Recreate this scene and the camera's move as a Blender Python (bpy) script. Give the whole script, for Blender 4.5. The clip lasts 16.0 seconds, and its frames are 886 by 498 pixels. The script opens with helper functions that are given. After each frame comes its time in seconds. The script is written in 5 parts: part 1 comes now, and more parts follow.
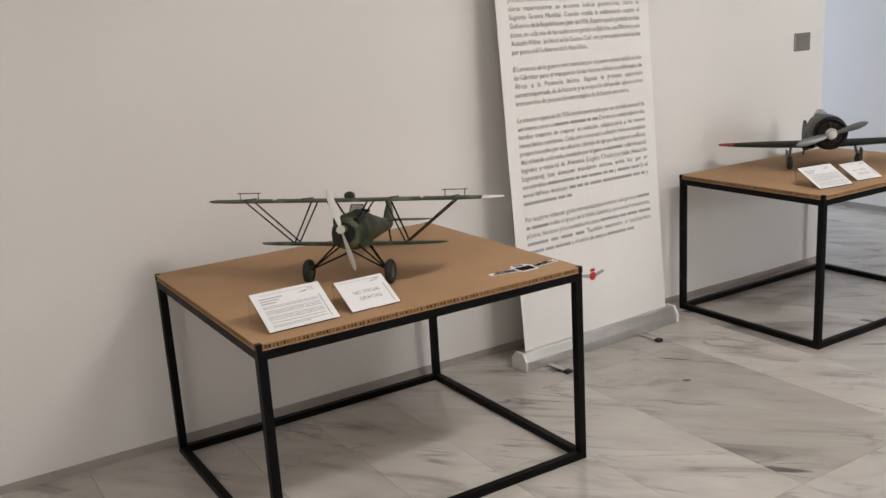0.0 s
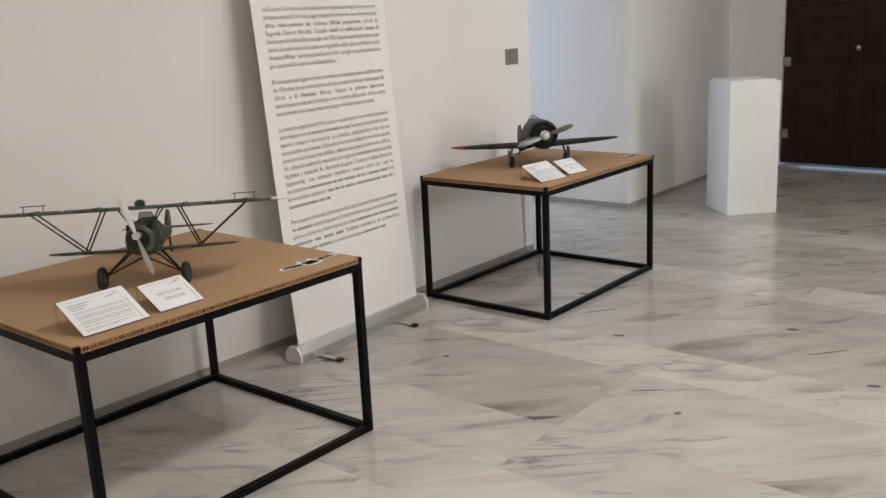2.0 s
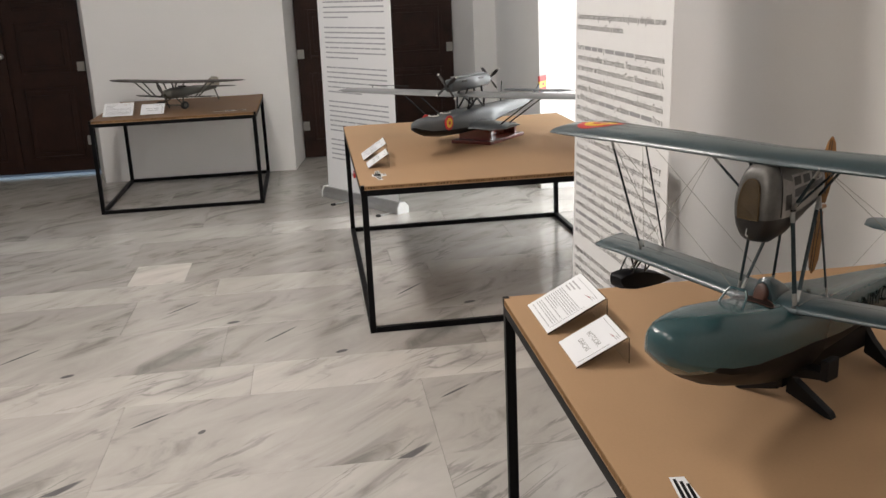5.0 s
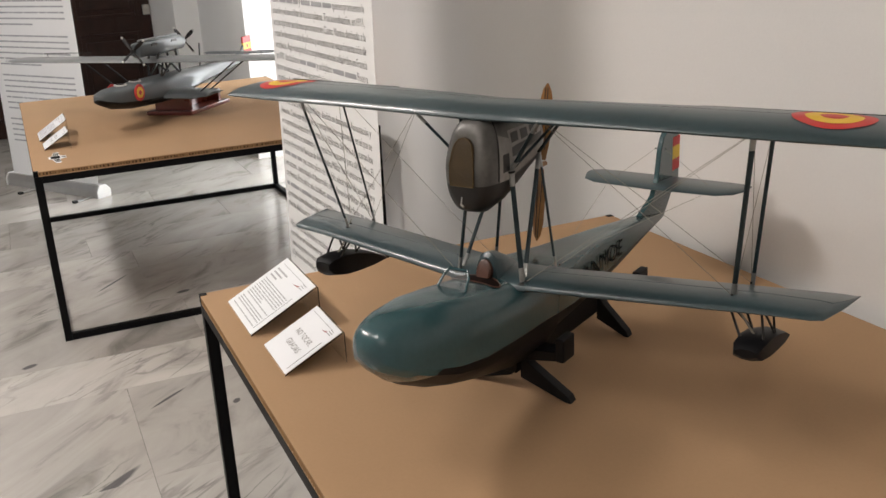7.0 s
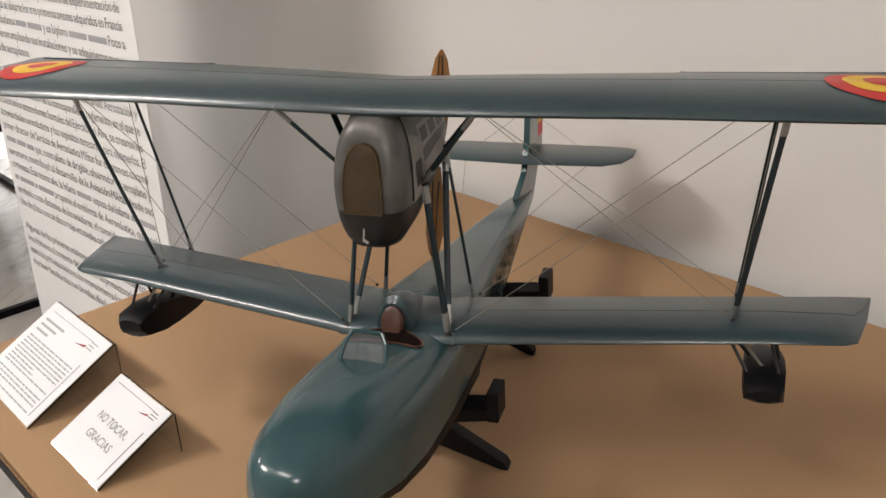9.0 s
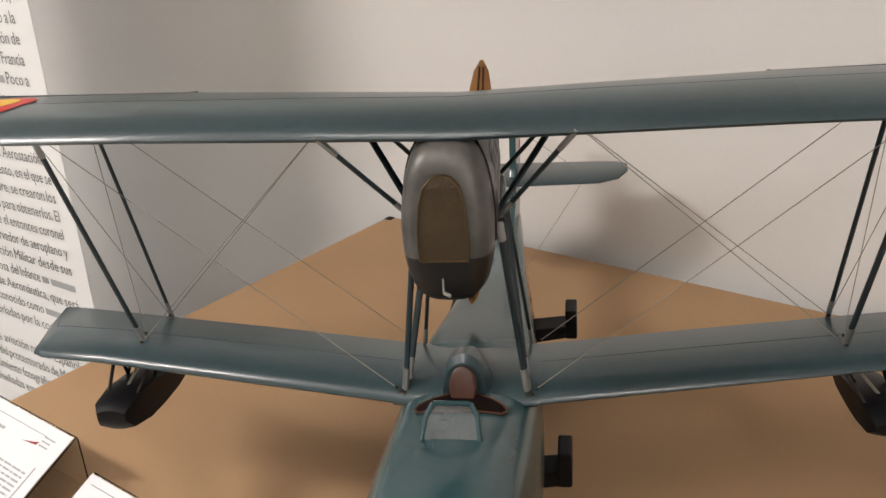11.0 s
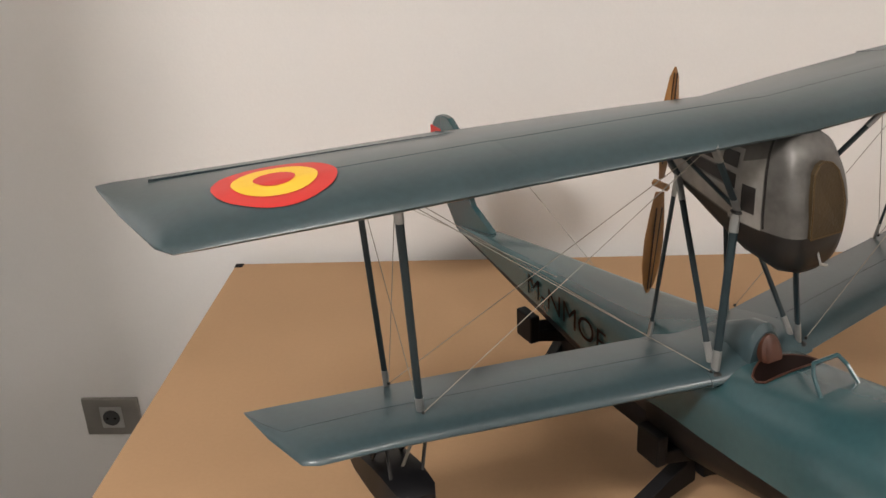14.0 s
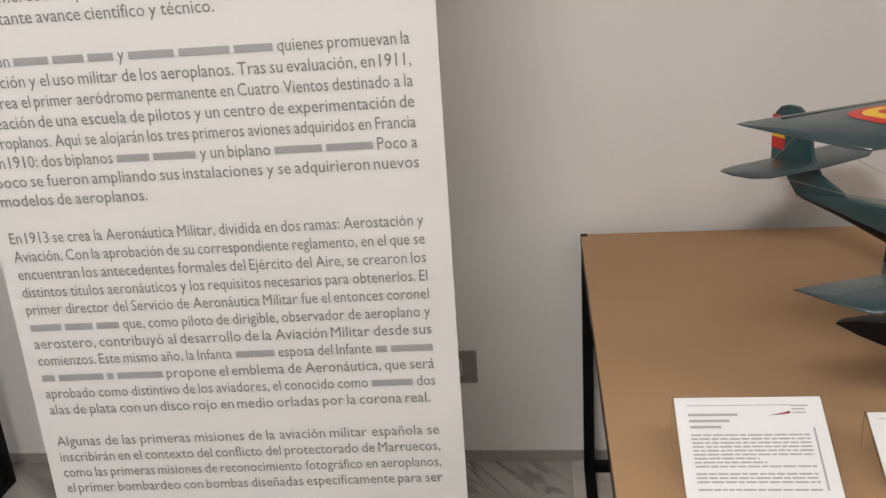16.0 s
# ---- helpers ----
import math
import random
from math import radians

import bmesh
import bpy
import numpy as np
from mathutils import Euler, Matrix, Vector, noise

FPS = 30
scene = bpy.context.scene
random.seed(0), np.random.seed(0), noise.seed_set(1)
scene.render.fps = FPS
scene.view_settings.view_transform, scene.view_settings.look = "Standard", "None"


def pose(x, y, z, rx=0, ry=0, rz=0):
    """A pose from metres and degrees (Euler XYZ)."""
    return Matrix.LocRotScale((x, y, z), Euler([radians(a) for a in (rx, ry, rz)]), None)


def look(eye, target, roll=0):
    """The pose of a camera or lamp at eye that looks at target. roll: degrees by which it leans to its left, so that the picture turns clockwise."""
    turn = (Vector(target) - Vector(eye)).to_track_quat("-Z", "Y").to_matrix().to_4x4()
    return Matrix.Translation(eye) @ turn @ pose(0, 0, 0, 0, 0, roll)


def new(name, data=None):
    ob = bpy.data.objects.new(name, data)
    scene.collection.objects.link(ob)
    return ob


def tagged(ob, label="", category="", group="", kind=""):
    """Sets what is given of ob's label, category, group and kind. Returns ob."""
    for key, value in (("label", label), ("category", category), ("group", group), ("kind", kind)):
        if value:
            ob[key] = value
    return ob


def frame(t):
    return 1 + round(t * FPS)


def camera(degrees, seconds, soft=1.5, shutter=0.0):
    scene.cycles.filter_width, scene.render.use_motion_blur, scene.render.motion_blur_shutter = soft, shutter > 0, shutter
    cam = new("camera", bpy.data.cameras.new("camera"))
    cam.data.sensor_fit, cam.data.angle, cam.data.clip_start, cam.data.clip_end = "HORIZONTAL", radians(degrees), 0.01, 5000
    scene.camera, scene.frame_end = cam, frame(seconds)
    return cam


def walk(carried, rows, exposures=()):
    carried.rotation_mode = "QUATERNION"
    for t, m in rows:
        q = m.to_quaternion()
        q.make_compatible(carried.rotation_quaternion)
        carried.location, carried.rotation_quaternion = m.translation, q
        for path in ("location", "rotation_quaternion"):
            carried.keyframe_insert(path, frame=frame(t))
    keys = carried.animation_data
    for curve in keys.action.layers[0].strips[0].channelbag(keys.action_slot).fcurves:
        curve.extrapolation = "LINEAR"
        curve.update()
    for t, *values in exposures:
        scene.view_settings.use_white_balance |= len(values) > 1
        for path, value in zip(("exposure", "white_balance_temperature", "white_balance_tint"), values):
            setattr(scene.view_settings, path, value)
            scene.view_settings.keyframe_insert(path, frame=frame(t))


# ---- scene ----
cam = camera(50.7, 16.0)
PATH = [
    (0, (-0.031, 0.142, 1.650), (0.982, 1.798, 1.168), -3.5),
    (0.5, (-0.134, 0.038, 1.653), (1.055, 1.566, 1.154), -3.5),
    (1, (-0.252, 0.080, 1.668), (1.124, 1.447, 1.181), -3.0),
    (1.5, (-0.362, 0.101, 1.681), (1.115, 1.363, 1.208), -2.8),
    (2, (-0.485, 0.055, 1.679), (0.999, 1.305, 1.192), -2.8),
    (2.5, (-0.586, 0.109, 1.664), (0.979, 1.249, 1.164), -3.0),
    (3, (-0.599, 0.123, 1.653), (1.124, 1.005, 1.151), -2.7),
    (3.5, (-0.588, 0.030, 1.667), (1.260, 0.610, 1.170), -2.6),
    (4, (-0.574, -0.045, 1.674), (1.337, 0.246, 1.161), -2.8),
    (4.5, (-0.552, -0.079, 1.663), (1.376, -0.084, 1.131), -2.7),
    (5, (-0.556, -0.129, 1.661), (1.353, -0.378, 1.117), -2.6),
    (5.2, (-0.535, -0.140, 1.640), (1.361, -0.468, 1.096), -2.4),
    (7.3, (-0.141, -0.321, 1.589), (1.533, -1.195, 0.931), -2.9),
    (7.5, (-0.079, -0.289, 1.588), (1.549, -1.242, 0.923), -2.8),
    (7.8, (0.006, -0.299, 1.555), (1.583, -1.335, 0.889), -2.8),
    (8, (0.087, -0.335, 1.562), (1.627, -1.403, 0.862), -3.1),
    (8.2, (0.163, -0.372, 1.565), (1.667, -1.472, 0.835), -3.4),
    (10.3, (0.448, -0.323, 1.573), (1.711, -1.656, 0.780), -3.3),
    (10.5, (0.487, -0.305, 1.564), (1.747, -1.656, 0.798), -3.9),
    (11, (0.621, -0.344, 1.532), (1.798, -1.767, 0.766), -4.3),
    (11.5, (0.765, -0.363, 1.526), (1.814, -1.872, 0.737), -4.8),
    (12, (0.947, -0.296, 1.530), (1.820, -1.903, 0.718), -4.3),
    (12.5, (1.075, -0.310, 1.507), (1.771, -1.993, 0.680), -3.8),
    (13, (1.228, -0.329, 1.520), (1.684, -2.081, 0.670), -3.2),
    (13.5, (1.372, -0.262, 1.546), (1.587, -2.065, 0.709), -2.5),
    (14, (1.454, -0.025, 1.591), (1.596, -1.853, 0.794), -3.0),
    (14.5, (1.599, 0.117, 1.603), (1.586, -1.732, 0.839), -3.0),
    (15, (1.726, 0.278, 1.625), (1.588, -1.575, 0.886), -2.7),
    (15.5, (1.911, 0.500, 1.639), (1.875, -1.364, 0.915), -3.3),
    (16, (2.164, 0.530, 1.645), (2.378, -1.328, 0.935), -4.0),
]
EXPOSURES = [(0, 0.24), (2, 0.20), (3.5, 0.10), (4.5, 0.20), (7.5, 0.38), (8.2, 0.43), (10.5, 0.53), (12, 0.63), (13, 0.72), (13.5, 0.70), (14.5, 0.60), (15.0, 0.44), (15.5, 0.27), (16, 0.15)]
walk(cam, [(t, look(eye, target, roll)) for t, eye, target, roll in PATH], EXPOSURES)


# ---- world and light ----
world = bpy.data.worlds.new("sky_world")
scene.world = world
world.use_nodes = True
wn = world.node_tree
sky = wn.nodes.new("ShaderNodeTexSky")
sky.sky_type = "NISHITA"
sky.sun_disc = False
sky.sun_elevation, sky.sun_rotation = radians(48), radians(200)
wn.links.new(sky.outputs[0], wn.nodes["Background"].inputs[0])
wn.nodes["Background"].inputs[1].default_value = 0.12
sun = new("sun", bpy.data.lights.new("sun", "SUN"))
sun.data.energy, sun.data.angle, sun.data.color = 3.0, radians(0.5), (1.0, 0.95, 0.88)
sun.matrix_world = look((4, -30, 32), (6, 0, 0))


def area_lamp(name, eye, target, sx, sy, watts, color):
    ob = new(name, bpy.data.lights.new(name, "AREA"))
    ob.data.shape, ob.data.size, ob.data.size_y = "RECTANGLE", sx, sy
    ob.data.energy, ob.data.color = watts, color
    ob.matrix_world = look(eye, target)
    return ob


WARM = (1.0, 0.93, 0.885)
CEIL = 3.3
LAMPS = [(-1.6, 0.8, 25), (0.9, 0.6, 9), (2.8, 0.9, 54), (5.6, 0.8, 12)]
for lx, ly, watts in LAMPS:
    area_lamp("ceiling_lamp_light", (lx, ly, CEIL - 0.075), (lx, ly, 0), 1.15, 0.28, watts, WARM)
area_lamp("north_window_light", (5.7, 6.62, 1.75), (5.7, 3.0, 1.3), 1.2, 2.2, 26, (0.66, 0.78, 1.0))
area_lamp("south_window_light", (5.9, -4.42, 1.6), (6.3, -2.0, 0.9), 1.3, 2.4, 110, (0.93, 0.97, 1.0))


# ---- materials ----
def nodes_of(name):
    m = bpy.data.materials.new(name)
    m.use_nodes = True
    return m, m.node_tree, m.node_tree.nodes["Principled BSDF"]


def mat(name, color, rough=0.5, metal=0.0, vary=0.12, scale=6.0, bump=0.05, fine=90.0, spec=0.5, coat=0.0):
    """A surface with soft variation at two scales and a fine relief."""
    m, t, p = nodes_of(name)
    co = t.nodes.new("ShaderNodeTexCoord")
    a = t.nodes.new("ShaderNodeTexNoise")
    a.inputs["Scale"].default_value, a.inputs["Detail"].default_value = scale, 6
    b = t.nodes.new("ShaderNodeTexNoise")
    b.inputs["Scale"].default_value, b.inputs["Detail"].default_value = fine, 3
    for n in (a, b):
        t.links.new(co.outputs["Object"], n.inputs["Vector"])
    mix = t.nodes.new("ShaderNodeMath")
    mix.operation = "MULTIPLY_ADD"
    t.links.new(b.outputs[0], mix.inputs[0])
    mix.inputs[1].default_value = 0.4
    t.links.new(a.outputs[0], mix.inputs[2])
    ramp = t.nodes.new("ShaderNodeValToRGB")
    ramp.color_ramp.elements[0].position, ramp.color_ramp.elements[1].position = 0.4, 1.0
    ramp.color_ramp.elements[0].color = (*[c * (1 - vary) for c in color], 1)
    ramp.color_ramp.elements[1].color = (*[min(1, c * (1 + vary)) for c in color], 1)
    t.links.new(mix.outputs[0], ramp.inputs[0])
    t.links.new(ramp.outputs[0], p.inputs["Base Color"])
    p.inputs["Roughness"].default_value, p.inputs["Metallic"].default_value = rough, metal
    p.inputs["Specular IOR Level"].default_value = spec
    p.inputs["Coat Weight"].default_value = coat
    p.inputs["Coat Roughness"].default_value = 0.12
    rr = t.nodes.new("ShaderNodeMapRange")
    rr.inputs[3].default_value, rr.inputs[4].default_value = max(0.02, rough - 0.09), min(1, rough + 0.09)
    t.links.new(a.outputs[0], rr.inputs[0])
    t.links.new(rr.outputs[0], p.inputs["Roughness"])
    if bump:
        bp = t.nodes.new("ShaderNodeBump")
        bp.inputs["Strength"].default_value, bp.inputs["Distance"].default_value = bump, 0.003
        t.links.new(b.outputs[0], bp.inputs["Height"])
        t.links.new(bp.outputs[0], p.inputs["Normal"])
    return m


def glass(name, color=(1, 1, 1), rough=0.02):
    m, t, p = nodes_of(name)
    p.inputs["Base Color"].default_value = (*color, 1)
    p.inputs["Roughness"].default_value = rough
    p.inputs["Transmission Weight"].default_value = 1.0
    p.inputs["IOR"].default_value = 1.45
    return m


def glowing(name, color, strength):
    m, t, p = nodes_of(name)
    p.inputs["Base Color"].default_value = (*color, 1)
    p.inputs["Emission Color"].default_value = (*color, 1)
    p.inputs["Emission Strength"].default_value = strength
    return m


WALL = mat("wall_paint", (0.80, 0.785, 0.765), 0.62, vary=0.03, scale=1.3, bump=0.10, fine=160)
CEILING = mat("ceiling_paint", (0.82, 0.80, 0.77), 0.7, vary=0.02, scale=1.0, bump=0.05)
SKIRT = mat("grey_skirting_stone", (0.36, 0.335, 0.305), 0.35, vary=0.15, scale=5, bump=0.02)
STEEL = mat("black_powder_coated_steel", (0.0035, 0.0035, 0.004), 0.5, vary=0.2, scale=14, bump=0.08, fine=300, spec=0.12)
CARD = mat("brown_corrugated_cardboard", (0.40, 0.25, 0.138), 0.75, vary=0.07, scale=3.0, bump=0.06, fine=140, spec=0.25)
# darker copy of the tabletop cardboard; weak light is put into its colour
CARD_DIMMED = mat("dimmed_brown_cardboard", (0.20, 0.115, 0.06), 0.6, vary=0.12, scale=4, bump=0.06, fine=140, spec=0.3)
CARD_CORE = mat("cardboard_core", (0.30, 0.175, 0.08), 0.85, vary=0.2, scale=30, bump=0.1, spec=0.2)
# near-black cardboard tone: shade between the open flutes, put into the colour
CARD_SHADE = mat("cardboard_flute_shade", (0.09, 0.05, 0.025), 0.9, vary=0.2, scale=30, bump=0.1, spec=0.1)
PAPER = mat("white_card_paper", (0.80, 0.81, 0.825), 0.55, vary=0.02, scale=9, bump=0.02)
INK = mat("grey_print", (0.23, 0.225, 0.22), 0.6, vary=0.05, bump=0)
INK_PALE = mat("pale_grey_print", (0.40, 0.40, 0.41), 0.6, vary=0.05, bump=0)
INK_BLACK = mat("black_print", (0.006, 0.006, 0.006), 0.8, vary=0.05, bump=0, spec=0.05)
VINYL = mat("white_banner_vinyl", (0.84, 0.835, 0.82), 0.45, vary=0.02, scale=1.5, bump=0.05, fine=25)
ALU = mat("brushed_aluminium", (0.55, 0.55, 0.54), 0.36, metal=0.85, vary=0.08, scale=12, bump=0.03)
PLASTIC_W = mat("white_plastic", (0.80, 0.80, 0.78), 0.35, vary=0.02, bump=0.01)
RUBBER = mat("black_rubber", (0.015, 0.015, 0.015), 0.7, vary=0.2, bump=0.05)
BOARD_W = mat("white_painted_board", (0.83, 0.82, 0.80), 0.5, vary=0.025, scale=3, bump=0.05)
DOOR_WOOD = mat("dark_stained_door_wood", (0.026, 0.010, 0.006), 0.5, vary=0.45, scale=7, bump=0.12, fine=60, spec=0.22)
PLATE = mat("grey_metal_plate", (0.30, 0.285, 0.26), 0.4, metal=0.5, vary=0.06, bump=0.02)
RED = mat("red_print", (0.55, 0.03, 0.025), 0.5, vary=0.08, bump=0.01)
YELLOW = mat("yellow_print", (0.78, 0.50, 0.03), 0.5, vary=0.06, bump=0.01)
CLEAR = glass("clear_acrylic", (0.97, 0.98, 0.97))


def marble(name="veined_white_grey_marble", marks=(), light=1.0):
    m, t, p = nodes_of(name)
    L = t.links.new
    co = t.nodes.new("ShaderNodeTexCoord")
    info = t.nodes.new("ShaderNodeObjectInfo")
    off = t.nodes.new("ShaderNodeVectorMath")
    off.operation = "MULTIPLY"
    off.inputs[1].default_value = (7.3, 0.0, 1.0)
    L(info.outputs["Location"], off.inputs[0])
    add = t.nodes.new("ShaderNodeVectorMath")
    L(co.outputs["Object"], add.inputs[0])
    L(off.outputs[0], add.inputs[1])
    turn = t.nodes.new("ShaderNodeMapping")
    turn.vector_type = "TEXTURE"
    turn.inputs["Rotation"].default_value = (0, 0, radians(-47))
    turn.inputs["Scale"].default_value = (1.0, 0.40, 1.0)
    L(add.outputs[0], turn.inputs[0])
    base = t.nodes.new("ShaderNodeTexNoise")
    base.inputs["Scale"].default_value, base.inputs["Detail"].default_value = 1.5, 8
    base.inputs["Roughness"].default_value, base.inputs["Distortion"].default_value = 0.58, 1.3
    L(turn.outputs[0], base.inputs[0])
    veins = t.nodes.new("ShaderNodeTexNoise")
    veins.inputs["Scale"].default_value, veins.inputs["Detail"].default_value = 2.0, 7
    veins.inputs["Distortion"].default_value = 0.9
    turn2 = t.nodes.new("ShaderNodeMapping")
    turn2.vector_type = "TEXTURE"
    turn2.inputs["Rotation"].default_value = (0, 0, radians(-50))
    turn2.inputs["Scale"].default_value = (1.7, 0.26, 1.0)
    L(add.outputs[0], turn2.inputs[0])
    L(turn2.outputs[0], veins.inputs[0])
    # thin veins lie where the second noise crosses its middle
    sub = t.nodes.new("ShaderNodeMath")
    sub.operation = "SUBTRACT"
    sub.inputs[1].default_value = 0.5
    L(veins.outputs[0], sub.inputs[0])
    ab = t.nodes.new("ShaderNodeMath")
    ab.operation = "ABSOLUTE"
    L(sub.outputs[0], ab.inputs[0])
    line = t.nodes.new("ShaderNodeMapRange")
    line.inputs[1].default_value, line.inputs[2].default_value = 0.0, 0.024
    line.inputs[3].default_value, line.inputs[4].default_value = 0.62, 0.0
    L(ab.outputs[0], line.inputs[0])
    gate = t.nodes.new("ShaderNodeTexNoise")
    gate.inputs["Scale"].default_value = 2.4
    L(add.outputs[0], gate.inputs[0])
    gr = t.nodes.new("ShaderNodeMapRange")
    gr.inputs[1].default_value, gr.inputs[2].default_value = 0.47, 0.62
    L(gate.outputs[0], gr.inputs[0])
    lg = t.nodes.new("ShaderNodeMath")
    lg.operation = "MULTIPLY"
    L(line.outputs[0], lg.inputs[0])
    L(gr.outputs[0], lg.inputs[1])
    ramp = t.nodes.new("ShaderNodeValToRGB")
    e = ramp.color_ramp.elements
    e[0].position, e[0].color = 0.27, (0.200, 0.189, 0.174, 1)
    e[1].position, e[1].color = 0.74, (0.500, 0.475, 0.442, 1)
    mid = e.new(0.44)
    mid.color = (0.405, 0.382, 0.354, 1)
    L(base.outputs[0], ramp.inputs[0])
    dark = t.nodes.new("ShaderNodeMix")
    dark.data_type = "RGBA"
    dark.inputs[7].default_value = (0.13, 0.125, 0.12, 1)
    L(lg.outputs[0], dark.inputs[0])
    L(ramp.outputs[0], dark.inputs[6])
    last = dark.outputs[2]
    for u, v, long, wide, angle in marks:
        mp = t.nodes.new("ShaderNodeMapping")
        mp.vector_type = "TEXTURE"
        mp.inputs["Location"].default_value = (u, v, 0)
        mp.inputs["Rotation"].default_value = (0, 0, radians(angle))
        mp.inputs["Scale"].default_value = (long, wide, 10)
        L(co.outputs["Object"], mp.inputs[0])
        wob = t.nodes.new("ShaderNodeVectorMath")
        wob.operation = "MULTIPLY_ADD"
        L(veins.outputs["Color"], wob.inputs[0])
        wob.inputs[1].default_value = (0.7, 1.3, 0)
        L(mp.outputs[0], wob.inputs[2])
        ln = t.nodes.new("ShaderNodeVectorMath")
        ln.operation = "DISTANCE"
        ln.inputs[1].default_value = (0.35, 0.65, 0)
        L(wob.outputs[0], ln.inputs[0])
        mr = t.nodes.new("ShaderNodeMapRange")
        mr.inputs[1].default_value, mr.inputs[2].default_value = 0.75, 1.05
        mr.inputs[3].default_value, mr.inputs[4].default_value = 0.85, 0.0
        L(ln.outputs["Value"], mr.inputs[0])
        mk = t.nodes.new("ShaderNodeMix")
        mk.data_type = "RGBA"
        mk.inputs[7].default_value = (0.085, 0.085, 0.09, 1)
        L(mr.outputs[0], mk.inputs[0])
        L(last, mk.inputs[6])
        last = mk.outputs[2]
    tone = t.nodes.new("ShaderNodeHueSaturation")
    tr = t.nodes.new("ShaderNodeMapRange")
    tr.inputs[3].default_value, tr.inputs[4].default_value = 0.93 * light, 1.06 * light
    L(info.outputs["Random"], tr.inputs[0])
    L(tr.outputs[0], tone.inputs["Value"])
    L(last, tone.inputs["Color"])
    L(tone.outputs[0], p.inputs["Base Color"])
    rr = t.nodes.new("ShaderNodeMapRange")
    rr.inputs[3].default_value, rr.inputs[4].default_value = 0.13, 0.22
    L(base.outputs[0], rr.inputs[0])
    L(rr.outputs[0], p.inputs["Roughness"])
    return m


MARBLE = marble()
MARBLE_PALE = marble("paler_marble", light=1.16)
MARBLE_TILE = marble("pale_new_marble_tile", light=1.55)
MARBLE_A = marble("marble_with_dark_streaks", [(-0.345, -0.50, 0.13, 0.022, -47), (0.04, 0.28, 0.022, 0.014, -30), (0.19, 0.50, 0.09, 0.008, -52)])
MARBLE_B = marble("marble_with_small_knots", [(-0.22, 0.06, 0.035, 0.020, -70), (0.1, 0.35, 0.13, 0.008, -40)])
GROUT = mat("floor_joint_filler", (0.36, 0.34, 0.315), 0.7, vary=0.1, bump=0.05)


# ---- mesh helpers ----
def part(name, bm, material, parent=None, label="", smooth=False, bevel=0.0):
    if bevel:
        bmesh.ops.bevel(bm, geom=list(bm.edges), offset=bevel, segments=2, affect="EDGES", profile=0.6)
    if smooth:
        for f in bm.faces:
            f.smooth = True
    me = bpy.data.meshes.new(name)
    bm.to_mesh(me)
    bm.free()
    me.materials.append(material)
    if smooth:
        me.set_sharp_from_angle(angle=radians(38))
    ob = new(name, me)
    if parent:
        ob.parent = parent
    if label:
        tagged(ob, label)
    return ob


def box(x0, x1, y0, y1, z0, z1, bm=None):
    bm = bm or bmesh.new()
    bmesh.ops.create_cube(bm, size=1, matrix=Matrix.LocRotScale(((x0 + x1) / 2, (y0 + y1) / 2, (z0 + z1) / 2), None, (abs(x1 - x0), abs(y1 - y0), abs(z1 - z0))))
    return bm


def rod(a, b, r, r2=None, seg=8, bm=None, flat=1.0):
    """A round bar from a to b; flat squeezes it across."""
    bm = bm or bmesh.new()
    a, b = Vector(a), Vector(b)
    turn = (b - a).to_track_quat("Z", "Y").to_matrix().to_4x4()
    m = Matrix.Translation((a + b) / 2) @ turn @ Matrix.Diagonal((1, flat, 1, 1))
    bmesh.ops.create_cone(bm, cap_ends=True, segments=seg, radius1=r, radius2=r if r2 is None else r2, depth=(b - a).length, matrix=m)
    return bm


def prism(outline, lo, hi, axis="z", bm=None):
    """A flat outline, given in two coordinates, pushed from lo to hi along the axis."""
    bm = bm or bmesh.new()

    def place(u, v, w):
        return {"z": (u, v, w), "y": (u, w, v), "x": (w, u, v)}[axis]
    low = [bm.verts.new(place(u, v, lo)) for u, v in outline]
    top = [bm.verts.new(place(u, v, hi)) for u, v in outline]
    bm.faces.new(low)
    bm.faces.new(top)
    n = len(outline)
    for i in range(n):
        bm.faces.new((low[i], low[(i + 1) % n], top[(i + 1) % n], top[i]))
    bmesh.ops.recalc_face_normals(bm, faces=bm.faces)
    return bm


def loft(rings, bm=None, cap=True):
    """Skins closed rings of equal count."""
    bm = bm or bmesh.new()
    rows = [[bm.verts.new(p) for p in ring] for ring in rings]
    n = len(rows[0])
    for a, b in zip(rows, rows[1:]):
        for i in range(n):
            bm.faces.new((a[i], a[(i + 1) % n], b[(i + 1) % n], b[i]))
    if cap:
        bm.faces.new(rows[0])
        bm.faces.new(rows[-1])
    bmesh.ops.recalc_face_normals(bm, faces=bm.faces)
    return bm


def thing(name, m, label, category, group="", kind=""):
    ob = new(name)
    ob.empty_display_size = 0.1
    ob.matrix_world = m
    return tagged(ob, label, category, group, kind)


def structure(name, bm, material, label, category):
    return tagged(part(name, bm, material), label, category, kind="structure")


